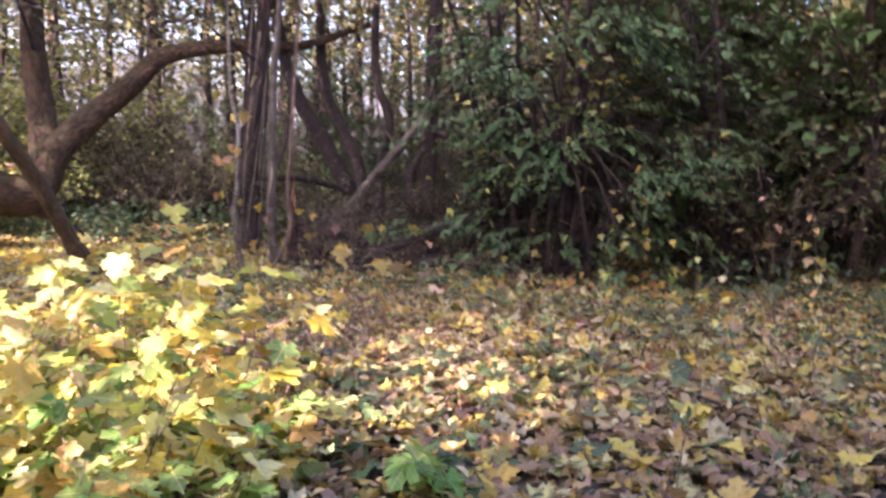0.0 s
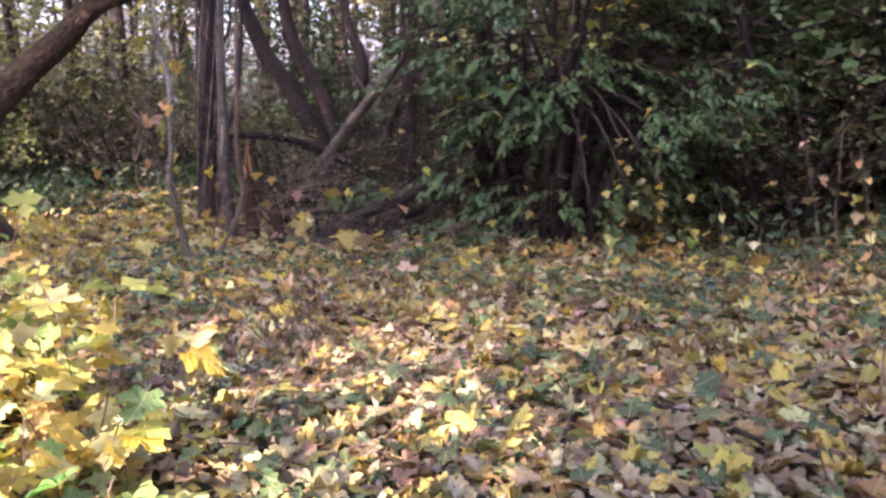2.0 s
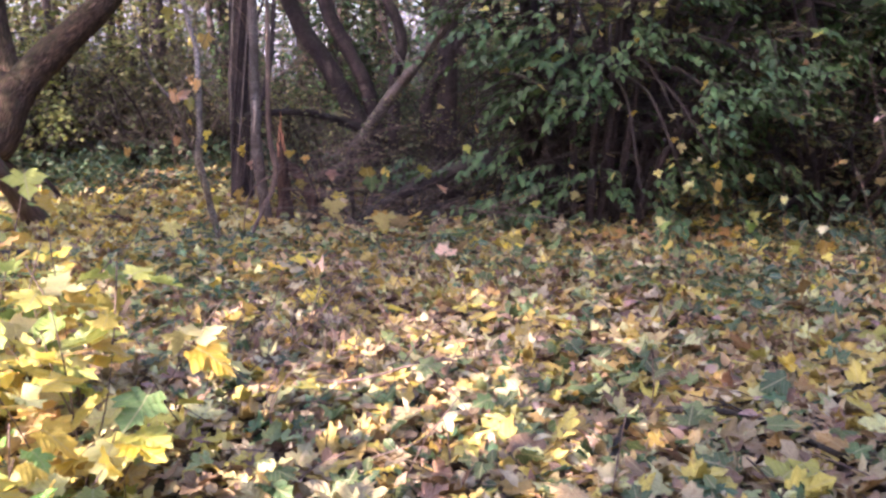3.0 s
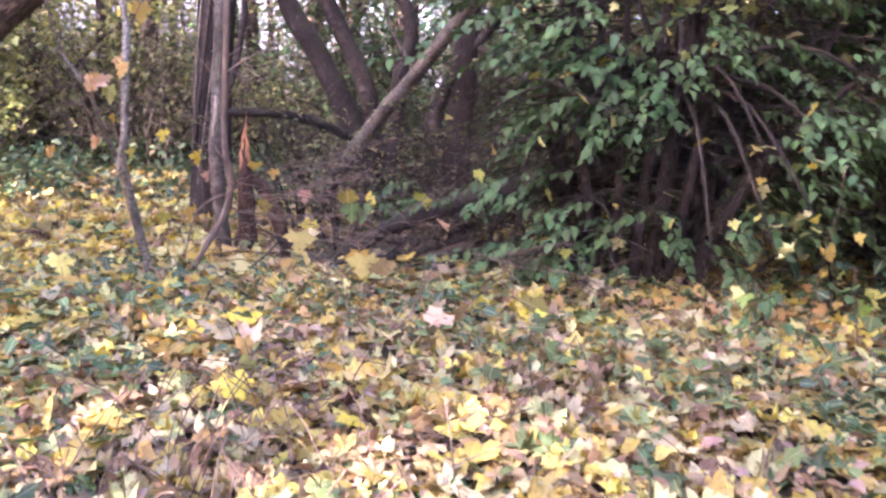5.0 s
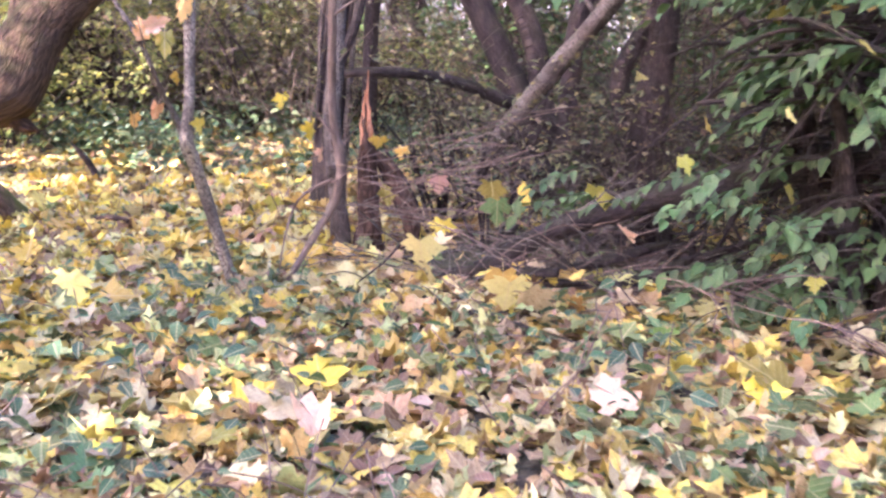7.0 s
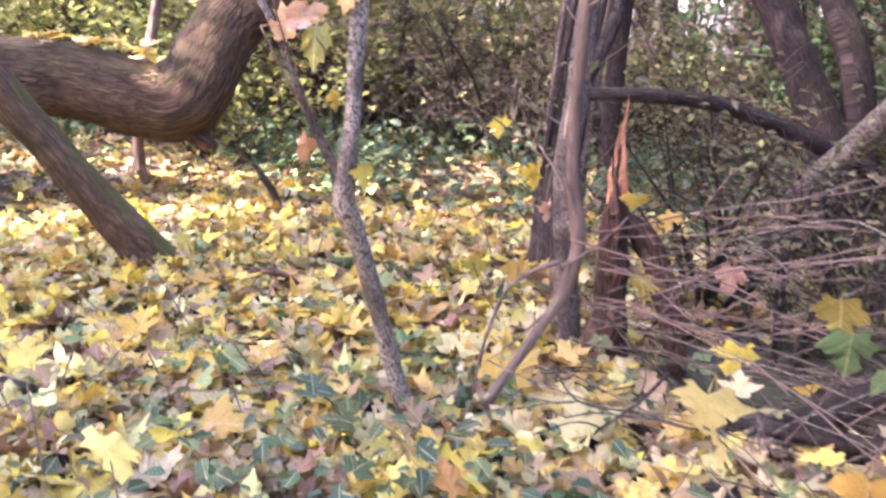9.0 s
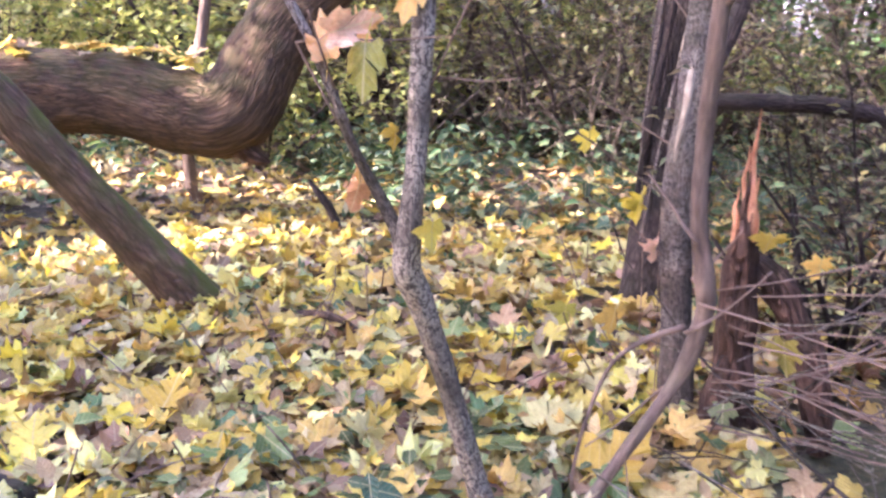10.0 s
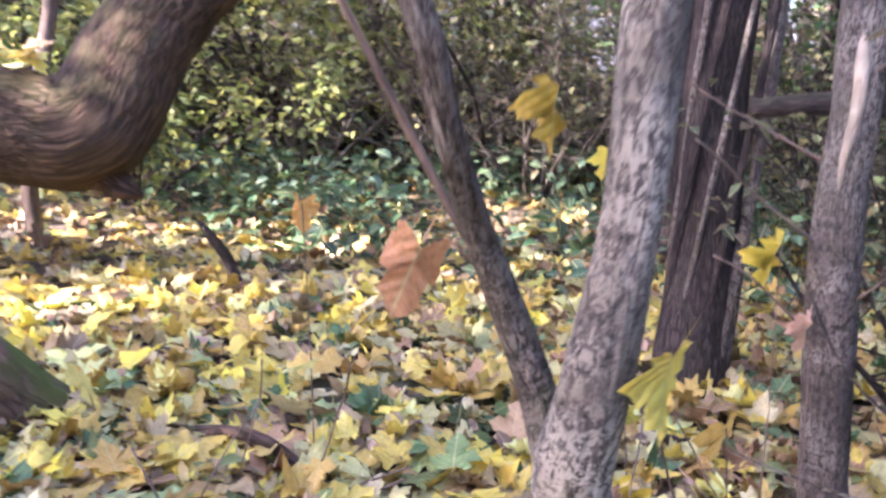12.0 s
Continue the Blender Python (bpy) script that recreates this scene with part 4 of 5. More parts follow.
    simple_tree((-6.55, 12.5), [(-6.5, 12.4, -0.6, 0.05), (-6.55, 12.35, 0.2, 0.045), (-6.4, 12.45, 1.2, 0.04), (-6.3, 12.5, 2.4, 0.03), (-6.3, 12.6, 4.0, 0.01)], M_BARK_POLE, "thin pale stem beside the bent trunk")
    s = thing("stub", (-5.0, 12.3, float(ground_z(-5.0, 12.3))), "short dark broken stick standing in leaves", "stick")
    part("stick", tube([(-4.97, 12.36, -0.4, 0.035), (-5.0, 12.3, -0.15, 0.03), (-5.06, 12.2, 0.03, 0.022), (-5.1, 12.16, 0.1, 0.006)], 8, 5, 0.15, 0, 3), M_BARK_DARK, s)
    f = thing("fallen_log", (-1.9, 12.25, float(ground_z(-1.9, 12.25))), "dark fallen trunk caught between standing trees", "log")
    part("log", tube([(-2.5, 11.8, 0.84, 0.028), (-2.24, 11.85, 0.87, 0.034), (-1.86, 12.26, 0.84, 0.042), (-1.45, 12.67, 0.67, 0.05), (-0.9, 13.1, 0.35, 0.06), (-0.2, 13.6, -0.35, 0.07)], 12, 7, 0.07, 0.05, 3), M_BARK_DARK, f)
    f = thing("fallen_log", (-0.5, 10.55, float(ground_z(-0.5, 10.55))), "dark fallen trunk rising out of the brush heap", "log")
    part("log", tube([(-1.0, 10.45, -0.1, 0.05), (-0.52, 10.55, 0.2, 0.065), (0.23, 10.73, 0.47, 0.075), (0.99, 10.97, 0.62, 0.085), (1.7, 11.2, 0.7, 0.09)], 12, 7, 0.07, 0.05, 4), M_BARK_DARK, f)


def sprays(starts, centre, per, size, r):
    """Drooping twigs from the starts, pointing away from the centre, with leaves on both sides: twig and leaf meshes."""
    n = len(starts)
    out = np.arctan2(starts[:, 1] - centre[1], starts[:, 0] - centre[0]) + r.normal(0, 0.7, n)
    reach, sag = r.uniform(0.25, 0.5, n), r.uniform(0.05, 0.3, n)
    pos, rot, wood = [], [], []
    for j in range(per):
        u = (j + 0.6) / per
        p = starts + np.column_stack([np.cos(out) * reach * u, np.sin(out) * reach * u, -sag * u * u])
        pos.append(p + r.normal(0, 0.008, (n, 3)))
        rot.append(np.column_stack([r.normal(-0.55, 0.25, n), r.normal(0, 0.25, n), out - math.pi / 2 + (0.95 if j % 2 else -0.95) * (1 - 0.5 * u) + r.normal(0, 0.2, n)]))
    pos, rot = np.vstack(pos), np.vstack(rot)
    for i in range(n):
        d = np.array((math.cos(out[i]), math.sin(out[i]), 0))
        wood.append(tube([(*starts[i], 0.0035), (*(starts[i] + d * reach[i] * 0.5 - (0, 0, sag[i] * 0.25)), 0.0025), (*(starts[i] + d * reach[i] - (0, 0, sag[i])), 0.0012)], 3, 2, 0, 0, 0))
    keep = pos[:, 2] > ground_z(pos[:, 0], pos[:, 1]) + 0.03
    mix = r.permutation(int(keep.sum()))
    return join(wood), strew(OVALS, pos[keep][mix], rot[keep][mix], size * r.uniform(0.6, 1.3, len(mix)))


def big_bush():
    """The dark broad-leaved tree-shrub that closes the glade; boughs arch down to the leaves on the ground."""
    r = np.random.default_rng(77)
    t = thing("broadleaf_bush", (1.3, 10.9, float(ground_z(1.3, 10.9))), "tall dark green bush with drooping leafy boughs and shaded inside", "bush")
    tips = []
    for k in range(26):
        a = k * 2.4
        rad = r.uniform(0.5, 1.6)
        top = r.uniform(0.9, 4.8)
        b = np.array((1.3 + 0.4 * math.cos(a), 10.95 + 0.3 * math.sin(a), -0.4))
        e = np.array((1.5 + rad * math.cos(a) * (1.0 + 0.12 * top), 10.95 + 0.75 * rad * math.sin(a), top))
        rows = [(*b, 0.045), (*(b * 0.65 + e * 0.35 + (0, 0, 0.3)), 0.036), (*(b * 0.3 + e * 0.7 + (0, 0, 0.3)), 0.026), (*e, 0.01)]
        part("stem", tube(rows, 8, 6, 0.06, 0.03, k), M_BARK_DARK, t)
        c = spline(rows, 4)
        geos = []
        for q in c[2:]:
            for _ in range(3):
                w = np.array((r.normal() * 1.0, r.normal() * 0.8 - 0.2, 0.05))
                br = branch_path(q[:3], w, r.uniform(0.5, 1.0), 0.01, 5, 0.12, 0.2, r)
                geos.append(tube(br, 4, 2, 0, 0, k))
                tips += [u[:3] for u in br[1:]]
        part("branch", join(geos), M_BARK_DARK, t)
    for x, y, z in ((-0.2, 10.6, 0.6), (0.1, 10.3, 0.8), (-0.1, 10.8, 1.1), (0.3, 10.2, 0.45), (0.6, 10.0, 0.9), (2.3, 9.7, 0.45), (2.0, 9.6, 0.3), (2.6, 9.9, 0.7), (1.6, 9.6, 0.25), (1.9, 9.7, 0.9), (0.6, 10.2, 1.4), (1.3, 9.8, 1.5), (1.2, 9.8, 0.8), (2.9, 10.2, 1.3), (3.1, 10.4, 2.2), (1.0, 9.9, 2.3), (2.0, 9.9, 2.4), (0.4, 10.3, 2.4)):
        br = [(1.4, 10.8, 1.3, 0.025), ((x + 1.4) / 2, (y + 10.8) / 2, z * 0.5 + 1.0, 0.018), (x, y, z, 0.005)]
        part("branch", tube(br, 5, 4, 0.05, 0, x), M_BARK_DARK, t)
        tips += [(x + r.normal(0, 0.26), y + r.normal(0, 0.22), z + r.normal(0, 0.2)) for _ in range(24)]
    tips = np.array(tips)
    hollow = np.exp(-((tips[:, 0] - 1.0) ** 2 / 1.1 + (tips[:, 2] - 0.55) ** 2 / 0.4))
    clumps = tips[((tips[:, 0] > 0.55) | (r.random(len(tips)) < 0.4)) & (wave(tips, 1.9) + 0.6 * wave(tips + 3.0, 4.4) > 0.05 + 0.45 * hollow) & (tips[:, 2] > -0.05)]
    twigs, leaves = sprays(clumps[r.integers(0, len(clumps), 680)] + r.normal(0, 0.09, (680, 3)), (1.4, 11.0), 12, 0.092, r)
    tagged(part("spray_wood", twigs, M_BARK_DARK, t), kind="stuff")
    part("foliage", leaves, M_SHRUB, t)
    # Dark twigs added so that the bush's inside reads as deep shade
    tangle = []
    for k in range(230):
        p = (r.uniform(-0.2, 3.4), r.uniform(10.5, 12.0), r.uniform(-0.2, 1.3))
        tangle.append(tube(branch_path(p, (r.normal(), r.normal() * 0.5, r.normal(0.3, 0.6)), r.uniform(0.5, 1.4), r.choice([0.004, 0.007, 0.013]), 5, 0.03, 0.3, r), 4, 2, 0.05, 0, k))
    part("tangle", join(tangle), M_BARK_DARK, t, "tangle of dark twigs added to darken the inside")
    # Clusters of yellow and orange leaves imitate sun flecks by their colour
    for x, y, z, n, m, w in ((1.6, 10.0, 1.96, 16, M_UNDER, 0.2), (1.25, 10.0, 2.74, 14, M_UNDER, 0.22), (1.75, 10.0, 2.3, 10, M_BRIGHT, 0.2), (2.0, 9.8, 0.4, 14, M_UNDER, 0.22), (1.53, 9.75, 0.0, 7, M_ORANGE, 0.1), (2.35, 9.75, 0.02, 8, M_ORANGE, 0.1), (2.1, 9.75, 0.75, 8, M_BRIGHT, 0.25)):
        for i in range(n):
            p = (x + r.normal(0, w), y + r.normal(0, 0.1), max(z + r.normal(0, w), float(ground_z(x, y)) + 0.06))
            leaf(t, (0, i % 9), m, p, (r.uniform(-1.3, 0.0), r.normal(0, 0.4), r.normal(0.2, 0.8)), r.uniform(0.06, 0.1))
    near = tips[tips[:, 1] < 10.6]
    for i in range(84):
        p = near[r.integers(0, len(near))] + (0, -0.12, 0)
        if p[2] < ground_z(p[0], p[1]) + 0.05:
            continue
        leaf(t, (0, i % 9), (M_BRIGHT, M_OLIVE, M_LITTER)[i % 3], p, (r.uniform(-1.4, 0.2), r.normal(0, 0.4), r.uniform(0, 6.28)), r.uniform(0.05, 0.1))
    return t


def brush_heap():
    r = np.random.default_rng(88)
    t = thing("brush_heap", (-0.5, 10.2, float(ground_z(-0.5, 10.2))), "heap of dead brown twigs and branches with caught leaves", "brushwood")
    for i in range(128):
        if i < 22:      # long thin twigs fanning out from the heap's root end
            x, y = -1.8 + abs(r.normal(0, 0.12)), r.uniform(10.2, 10.6)
            z = float(ground_z(x, y)) + r.uniform(0.2, 0.72)
            a, L, lift, r0 = r.normal(0.2, 0.3), r.uniform(0.6, 1.7), r.normal(0.15, 0.15), r.choice([0.002, 0.0025, 0.0036])
            wild, fall = 0.26, 0.035
        elif i < 44:    # pale arching twigs low before the log
            x, y = r.uniform(-1.4, 0.2), r.uniform(9.85, 10.4)
            z = float(ground_z(x, y)) + r.uniform(0.04, 0.3)
            a, L, lift, r0 = r.normal(0.1, 0.6), r.uniform(0.6, 1.6), r.uniform(0.1, 0.6), r.choice([0.002, 0.0028, 0.0038])
            wild, fall = 0.32, 0.1
        else:
            x, y = r.uniform(-1.5, 1.2), r.uniform(10.05, 11.25)
            z = float(ground_z(x, y)) + abs(r.normal(0.1, 0.2))
            a, L, lift = r.uniform(-1.4, 1.4) + (math.pi if r.random() < 0.4 else 0), r.uniform(0.4, 1.3), r.normal(0.15, 0.3)
            r0 = r.choice([0.0025, 0.004, 0.007, 0.014], p=[0.52, 0.32, 0.12, 0.04])
            wild, fall = 0.34, 0.06
        rows = branch_path((x, y, z), (math.cos(a), math.sin(a), lift), L, r0, 8, fall, wild, r)
        rows = [(p[0], p[1], max(p[2], float(ground_z(p[0], p[1])) + 0.012), p[3]) for p in rows]
        geos = [tube(rows, 5, 3, 0.12, 0, i)]
        for q in rows[2:6:2]:
            geos.append(tube(branch_path(q[:3], (math.cos(a + r.normal(0, 0.7)), math.sin(a + r.normal(0, 0.7)), r.normal(0.2, 0.3)), L * 0.35, max(q[3] * 0.6, 0.002), 4, 0.05, 0.25, r), 4, 2, 0, 0, i))
        part("twig", join(geos), (M_BARK_TWIG, M_BARK_MID, M_BARK_TWIG)[i % 3] if i < 44 else (M_BARK_DARK, M_BARK_DARK, M_BARK_MID)[i % 3], t)
    for i in range(5):
        x, y = -1.4 + 0.6 * i, 10.5 + r.uniform(-0.1, 0.5)
        a = r.normal(0.1, 0.4)
        g = float(ground_z(x, y))
        part("branch", tube([(x, y, g + 0.02, 0.035), (x + 0.4 * math.cos(a), y + 0.4 * math.sin(a), g + 0.12, 0.032), (x + 0.9 * math.cos(a), y + 0.9 * math.sin(a), g + 0.16 + r.uniform(0, 0.2), 0.024)], 9, 5, 0.15, 0.05, i), M_BARK_DARK, t, "rotting dark branch")
    for i in range(46):
        x, y = r.uniform(-1.7, 1.2), r.uniform(9.8, 11.0)
        leaf(t, (0, i % 9), (M_LITTER, M_CRUMB, M_BRIGHT, M_LITTER)[i % 4], (x, y, float(ground_z(x, y)) + 0.03 + abs(r.normal(0, 0.12))), (r.normal(-0.4, 0.5), r.normal(0, 0.4), r.uniform(0, 6.28)), r.uniform(0.07, 0.13))
    for p, k, m, s in (((-1.15, 9.84, 0.2), 0, M_BRIGHT, 0.19), ((-1.1, 9.82, 0.08), 4, M_BRIGHT, 0.13), ((-0.88, 10.15, 0.46), 1, M_OLIVE, 0.15), ((-0.83, 10.1, 0.38), 2, M_LITTER, 0.15), ((-0.7, 10.2, 0.44), 3, M_BRIGHT, 0.14), ((-0.37, 10.3, 0.46), 4, M_OLIVE, 0.16), ((-0.63, 9.58, 0.12), 5, M_BRIGHT, 0.2), ((-0.54, 9.55, 0.1), 1, M_LITTER, 0.19),
                       ((0.07, 8.91, 0.02), 6, M_LITTER, 0.15), ((-1.76, 10.85, 0.55), 7, M_BRIGHT, 0.12), ((-1.6, 10.83, 0.5), 8, M_ORANGE, 0.09), ((-1.17, 10.3, 0.2), 0, M_BRIGHT, 0.13), ((-1.63, 10.62, 0.28), 2, M_OLIVE, 0.12), ((-1.3, 10.63, 0.38), 3, M_PINK, 0.11), ((-0.2, 10.1, 0.3), 5, M_PINK, 0.12)):
        leaf(t, (0, k), m, p, (r.uniform(-1.5, -0.7), r.normal(0, 0.3), r.normal(0, 0.6)), s)
    return t


def maple_shoot(x, y, h, n, mats, size, seed, label):
    """A knee-high maple shoot: a few thin stems, broad leaves held out flat or drooping."""
    r = np.random.default_rng(seed)
    z = float(ground_z(x, y))
    t = thing("maple_shoot", (x, y, z), label, "sapling", "young maples")
    stems = max(1, n // 9)
    got = 0
    for k in range(stems):
        rows = branch_path((x + r.normal(0, 0.05), y + r.normal(0, 0.05), z - 0.08), (r.normal(0, 0.35), r.normal(0, 0.35), 1), h * r.uniform(0.75, 1.1), 0.006, 6, 0.0, 0.12, r)
        part("stem", tube(rows, 5, 3, 0.05, 0, k), M_BARK_TWIG, t)
        c = spline(rows, 4)
        for j in range(n // stems + 1):
            if got >= n:
                break
            got += 1
            q = c[int(len(c) * r.uniform(0.3, 1.0)) - 1]
            a = r.uniform(0, 6.28)
            d = r.uniform(0.02, 0.16)
            leaf(t, (0, int(r.integers(0, 14 if n < 8 else 10))), mats[int(r.integers(0, len(mats)))], (q[0] + d * math.cos(a), q[1] + d * math.sin(a), q[2] + r.uniform(-0.03, 0.05)),
                 (r.uniform(-0.95, 0.1), r.normal(0, 0.35), a - math.pi / 2), size * r.uniform(0.6, 1.2))
    return t


bent_tree()
leaning_stem()
forked_sapling()
trunk_cluster()
back_trees()
big_bush()
brush_heap()

# The sunlit thicket of young maples beside the path
r = np.random.default_rng(5)
for i in range(46):
    y = r.uniform(2.5, 6.0)
    x = -0.8 - 0.3 * max(y - 4, 0) - 2.6 * r.random() ** 1.3
    maple_shoot(x, y, r.uniform(0.55, 1.2) * (1.0 if x < -1.1 and y < 5.6 else 0.6), 23, (M_THICKET, M_THICKET, M_BRIGHT), 0.15, 200 + i, "young maple shoot with broad yellow-green autumn leaves")
for i in range(14):
    y = r.uniform(5.8, 8.6)
    maple_shoot(-1.5 - 0.55 * (y - 5.8) - 1.2 * r.random(), y, r.uniform(0.25, 0.5), 8, (M_THICKET, M_BRIGHT), 0.13, 270 + i, "low maple shoot with yellowing leaves")
for i in range(13):
    maple_shoot(r.uniform(-2.3, -0.75), r.uniform(2.5, 4.3), r.uniform(0.35, 0.65), 22, (M_THICKET, M_THICKET, M_FRESH, M_BRIGHT), 0.15, 400 + i, "low maple shoot with broad yellow-green leaves")
for i in range(16):
    y = r.uniform(2.6, 4.6)
    maple_shoot(r.uniform(-1.45, -0.62) - 0.25 * max(y - 3.8, 0), y, r.uniform(0.4, 0.75), 19, (M_THICKET, M_THICKET, M_FRESH, M_BRIGHT), 0.14, 430 + i, "low maple shoot with broad yellow-green leaves")
maple_shoot(0.03, 3.95, 0.46, 14, (M_FRESH,), 0.17, 250, "small maple seedling with fresh green leaves")
maple_shoot(-0.3, 3.75, 0.3, 7, (M_FRESH, M_GREEN), 0.14, 251, "small maple seedling with fresh green leaves")


def leaf_on_stalk(x, y, z, mat, size, kind, label):
    """A dead stalk or thin shoot that holds one bright leaf."""
    g = float(ground_z(x, y))
    t = thing("leafy_stalk", (x, y, g), label, "seedling", "single leaves on stalks")
    part("stalk", tube([(x + 0.03, y + 0.05, g - 0.05, 0.0028), (x + 0.02, y + 0.03, g + 0.5 * (z - g), 0.0022), (x, y + 0.01, z + 0.02, 0.0014)], 5, 4, 0.1, 0, x), M_BARK_TWIG, t)
    leaf(t, (0, kind), mat, (x, y, z + 0.02), (-1.25, 0.15 * math.sin(9 * x), 0.5 + 0.6 * math.sin(7 * y)), size)


for k, (x, y, z, m, size, kind) in enumerate(((-2.98, 11.95, 0.64, M_BRIGHT, 0.13, 0), (-2.28, 11.0, 0.56, M_BRIGHT, 0.13, 13), (-2.19, 10.96, 0.4, M_PINK, 0.09, 10), (-4.03, 10.53, 0.02, M_BRIGHT, 0.14, 3), (-2.35, 11.0, 0.1, M_BRIGHT, 0.13, 5), (-3.41, 10.71, 0.56, M_ORANGE, 0.1, 12),
                                               (-2.66, 11.2, 0.0, M_OLIVE, 0.12, 2), (1.42, 7.31, 0.02, M_BRIGHT, 0.11, 1), (1.92, 6.54, 0.05, M_BRIGHT, 0.09, 6), (2.02, 6.62, 0.28, M_LITTER, 0.15, 9), (2.88, 8.79, 0.05, M_BRIGHT, 0.14, 4), (-0.7, 9.75, 0.1, M_BRIGHT, 0.17, 7), (-2.2, 8.6, 0.2, M_BRIGHT, 0.14, 8), (-0.95, 8.05, -0.02, M_ORANGE, 0.13, 11))):
    leaf_on_stalk(x, y, z, m, size, kind, "single autumn leaf held up on a thin dry stalk")
for i, (x, y, h, n) in enumerate(((1.42, 7.3, 0.18, 3), (1.92, 6.5, 0.3, 4), (2.05, 6.7, 0.35, 5), (2.88, 8.8, 0.4, 5), (-0.2, 6.2, 0.25, 3), (-0.6, 5.6, 0.4, 4), (1.0, 5.2, 0.15, 3), (-4.03, 10.5, 0.15, 3), (-2.95, 11.9, 0.8, 3), (-2.3, 11.04, 0.7, 3), (-3.4, 10.7, 0.7, 3), (3.3, 7.5, 0.5, 6), (2.6, 9.3, 0.5, 6), (-1.6, 8.9, 0.3, 5), (-3.2, 9.2, 0.3, 4), (-1.9, 11.6, 0.3, 6))):
    maple_shoot(x, y, h, n, (M_BRIGHT, M_BRIGHT, M_OLIVE), 0.11, 300 + i, "thin maple seedling with a few bright yellow leaves")


for i, (x, y, h, n, m) in enumerate(((3.11, 8.06, 1.6, 3, M_PINK), (3.17, 8.61, 1.3, 4, M_LITTER), (3.36, 8.4, 1.8, 3, M_LITTER), (3.65, 8.17, 1.7, 5, M_ORANGE), (2.14, 9.3, 1.45, 4, M_BRIGHT), (2.52, 8.45, 0.75, 4, M_LITTER), (3.9, 9.2, 1.3, 5, M_OLIVE), (4.3, 8.8, 1.0, 5, M_LITTER), (2.4, 9.2, 0.7, 6, M_THICKET), (1.9, 9.25, 0.5, 6, M_THICKET), (2.8, 9.4, 0.9, 6, M_THICKET))):
    maple_shoot(x, y, h, n, (m,), 0.1, 340 + i, "thin bare maple shoot with a few dry leaves")


def fallen_branch(rows, mat, label, twigs, seed):
    r = np.random.default_rng(seed)
    rows = [(x, y, float(ground_z(x, y)) + h, rad) for x, y, h, rad in rows]
    t = thing("fallen_branch", rows[0][:3], label, "branch", "branches on the ground")
    part("branch", tube(rows, 8, 6, 0.12, 0, seed), mat, t)
    for k in range(twigs):
        q = rows[int(r.integers(0, len(rows)))]
        part("twig", tube(branch_path(q[:3], (r.normal(), r.normal(), 0.08), r.uniform(0.2, 0.55), q[3] * 0.4, 4, 0.03, 0.2, r), 5, 3, 0.1, 0, k), mat, t)


fallen_branch([(0.72, 4.75, 0.02, 0.012), (0.95, 5.65, 0.05, 0.016), (1.25, 5.72, 0.06, 0.017), (1.5, 5.6, 0.05, 0.015), (1.8, 5.1, 0.04, 0.012), (2.3, 4.85, 0.03, 0.008)], M_BARK_DARK, "dark crooked branch lying on the leaves", 7, 1)
fallen_branch([(-1.2, 10.0, 0.03, 0.02), (-0.8, 9.75, 0.05, 0.024), (-0.3, 9.55, 0.04, 0.024), (0.2, 9.2, 0.03, 0.02)], M_BARK_DARK, "dark rotting branch before the brush heap", 4, 2)
fallen_branch([(-0.9, 6.5, 0.02, 0.007), (-0.4, 6.1, 0.08, 0.008), (0.1, 6.3, 0.12, 0.006), (0.4, 6.1, 0.03, 0.003)], M_BARK_TWIG, "thin brown twig arching over leaves", 4, 3)
fallen_branch([(-3.9, 8.6, 0.02, 0.012), (-3.2, 8.9, 0.04, 0.012), (-2.6, 8.8, 0.03, 0.009)], M_BARK_TWIG, "thin brown twig lying on leaves", 4, 4)
fallen_branch([(-3.9, 10.7, 0.02, 0.02), (-3.6, 10.75, 0.08, 0.02), (-3.3, 10.7, 0.03, 0.012)], M_WOOD_ROT, "brown rotten branch beside the leaning stem", 9, 5)

fallen_branch([(-3.85, 8.9, 0.05, 0.045), (-3.6, 9.0, 0.06, 0.045), (-3.38, 9.08, 0.05, 0.04), (-3.25, 9.12, 0.04, 0.03)], M_BARK_DARK, "short dark rotting log among yellow leaves", 1, 6)

# Herbs, low green plants and dead stalks
def herb_layer(name, label, areas, mat, size, hmax, fam, seed):
    r = np.random.default_rng(seed)
    pos = []
    for x0, x1, y0, y1, n in areas:
        p = np.column_stack([r.uniform(x0, x1, n), r.uniform(y0, y1, n)])
        dens = np.sin(p[:, 0] * 1.9 + np.sin(p[:, 1] * 1.4)) + np.sin(p[:, 1] * 2.3 + p[:, 0])
        pos.append(p[dens > r.uniform(-1.6, 1.2, n)])
    p = np.vstack(pos)
    n = len(p)
    z = ground_z(p[:, 0], p[:, 1]) + 0.03 + hmax * r.random(n) ** 1.6
    rot = np.column_stack([r.uniform(-0.8, 0.5, n), r.normal(0, 0.4, n), r.uniform(0, 6.28, n)])
    v = strew(fam, np.column_stack([p, z]), rot, size * r.uniform(0.5, 1.4, n))
    tagged(part(name, v, mat, None), label, "plants", kind="stuff")


herb_layer("herbs", "dense green nettles and herbs under the trees", ((-7.5, -1.6, 13.2, 20.0, 9000), (-14, -6.5, 12, 22, 6000), (2.4, 9.0, 9.5, 17.0, 5000), (-1.6, 2.4, 12.8, 18.0, 4000)), M_HERB, 0.11, 0.5, OVALS, 61)
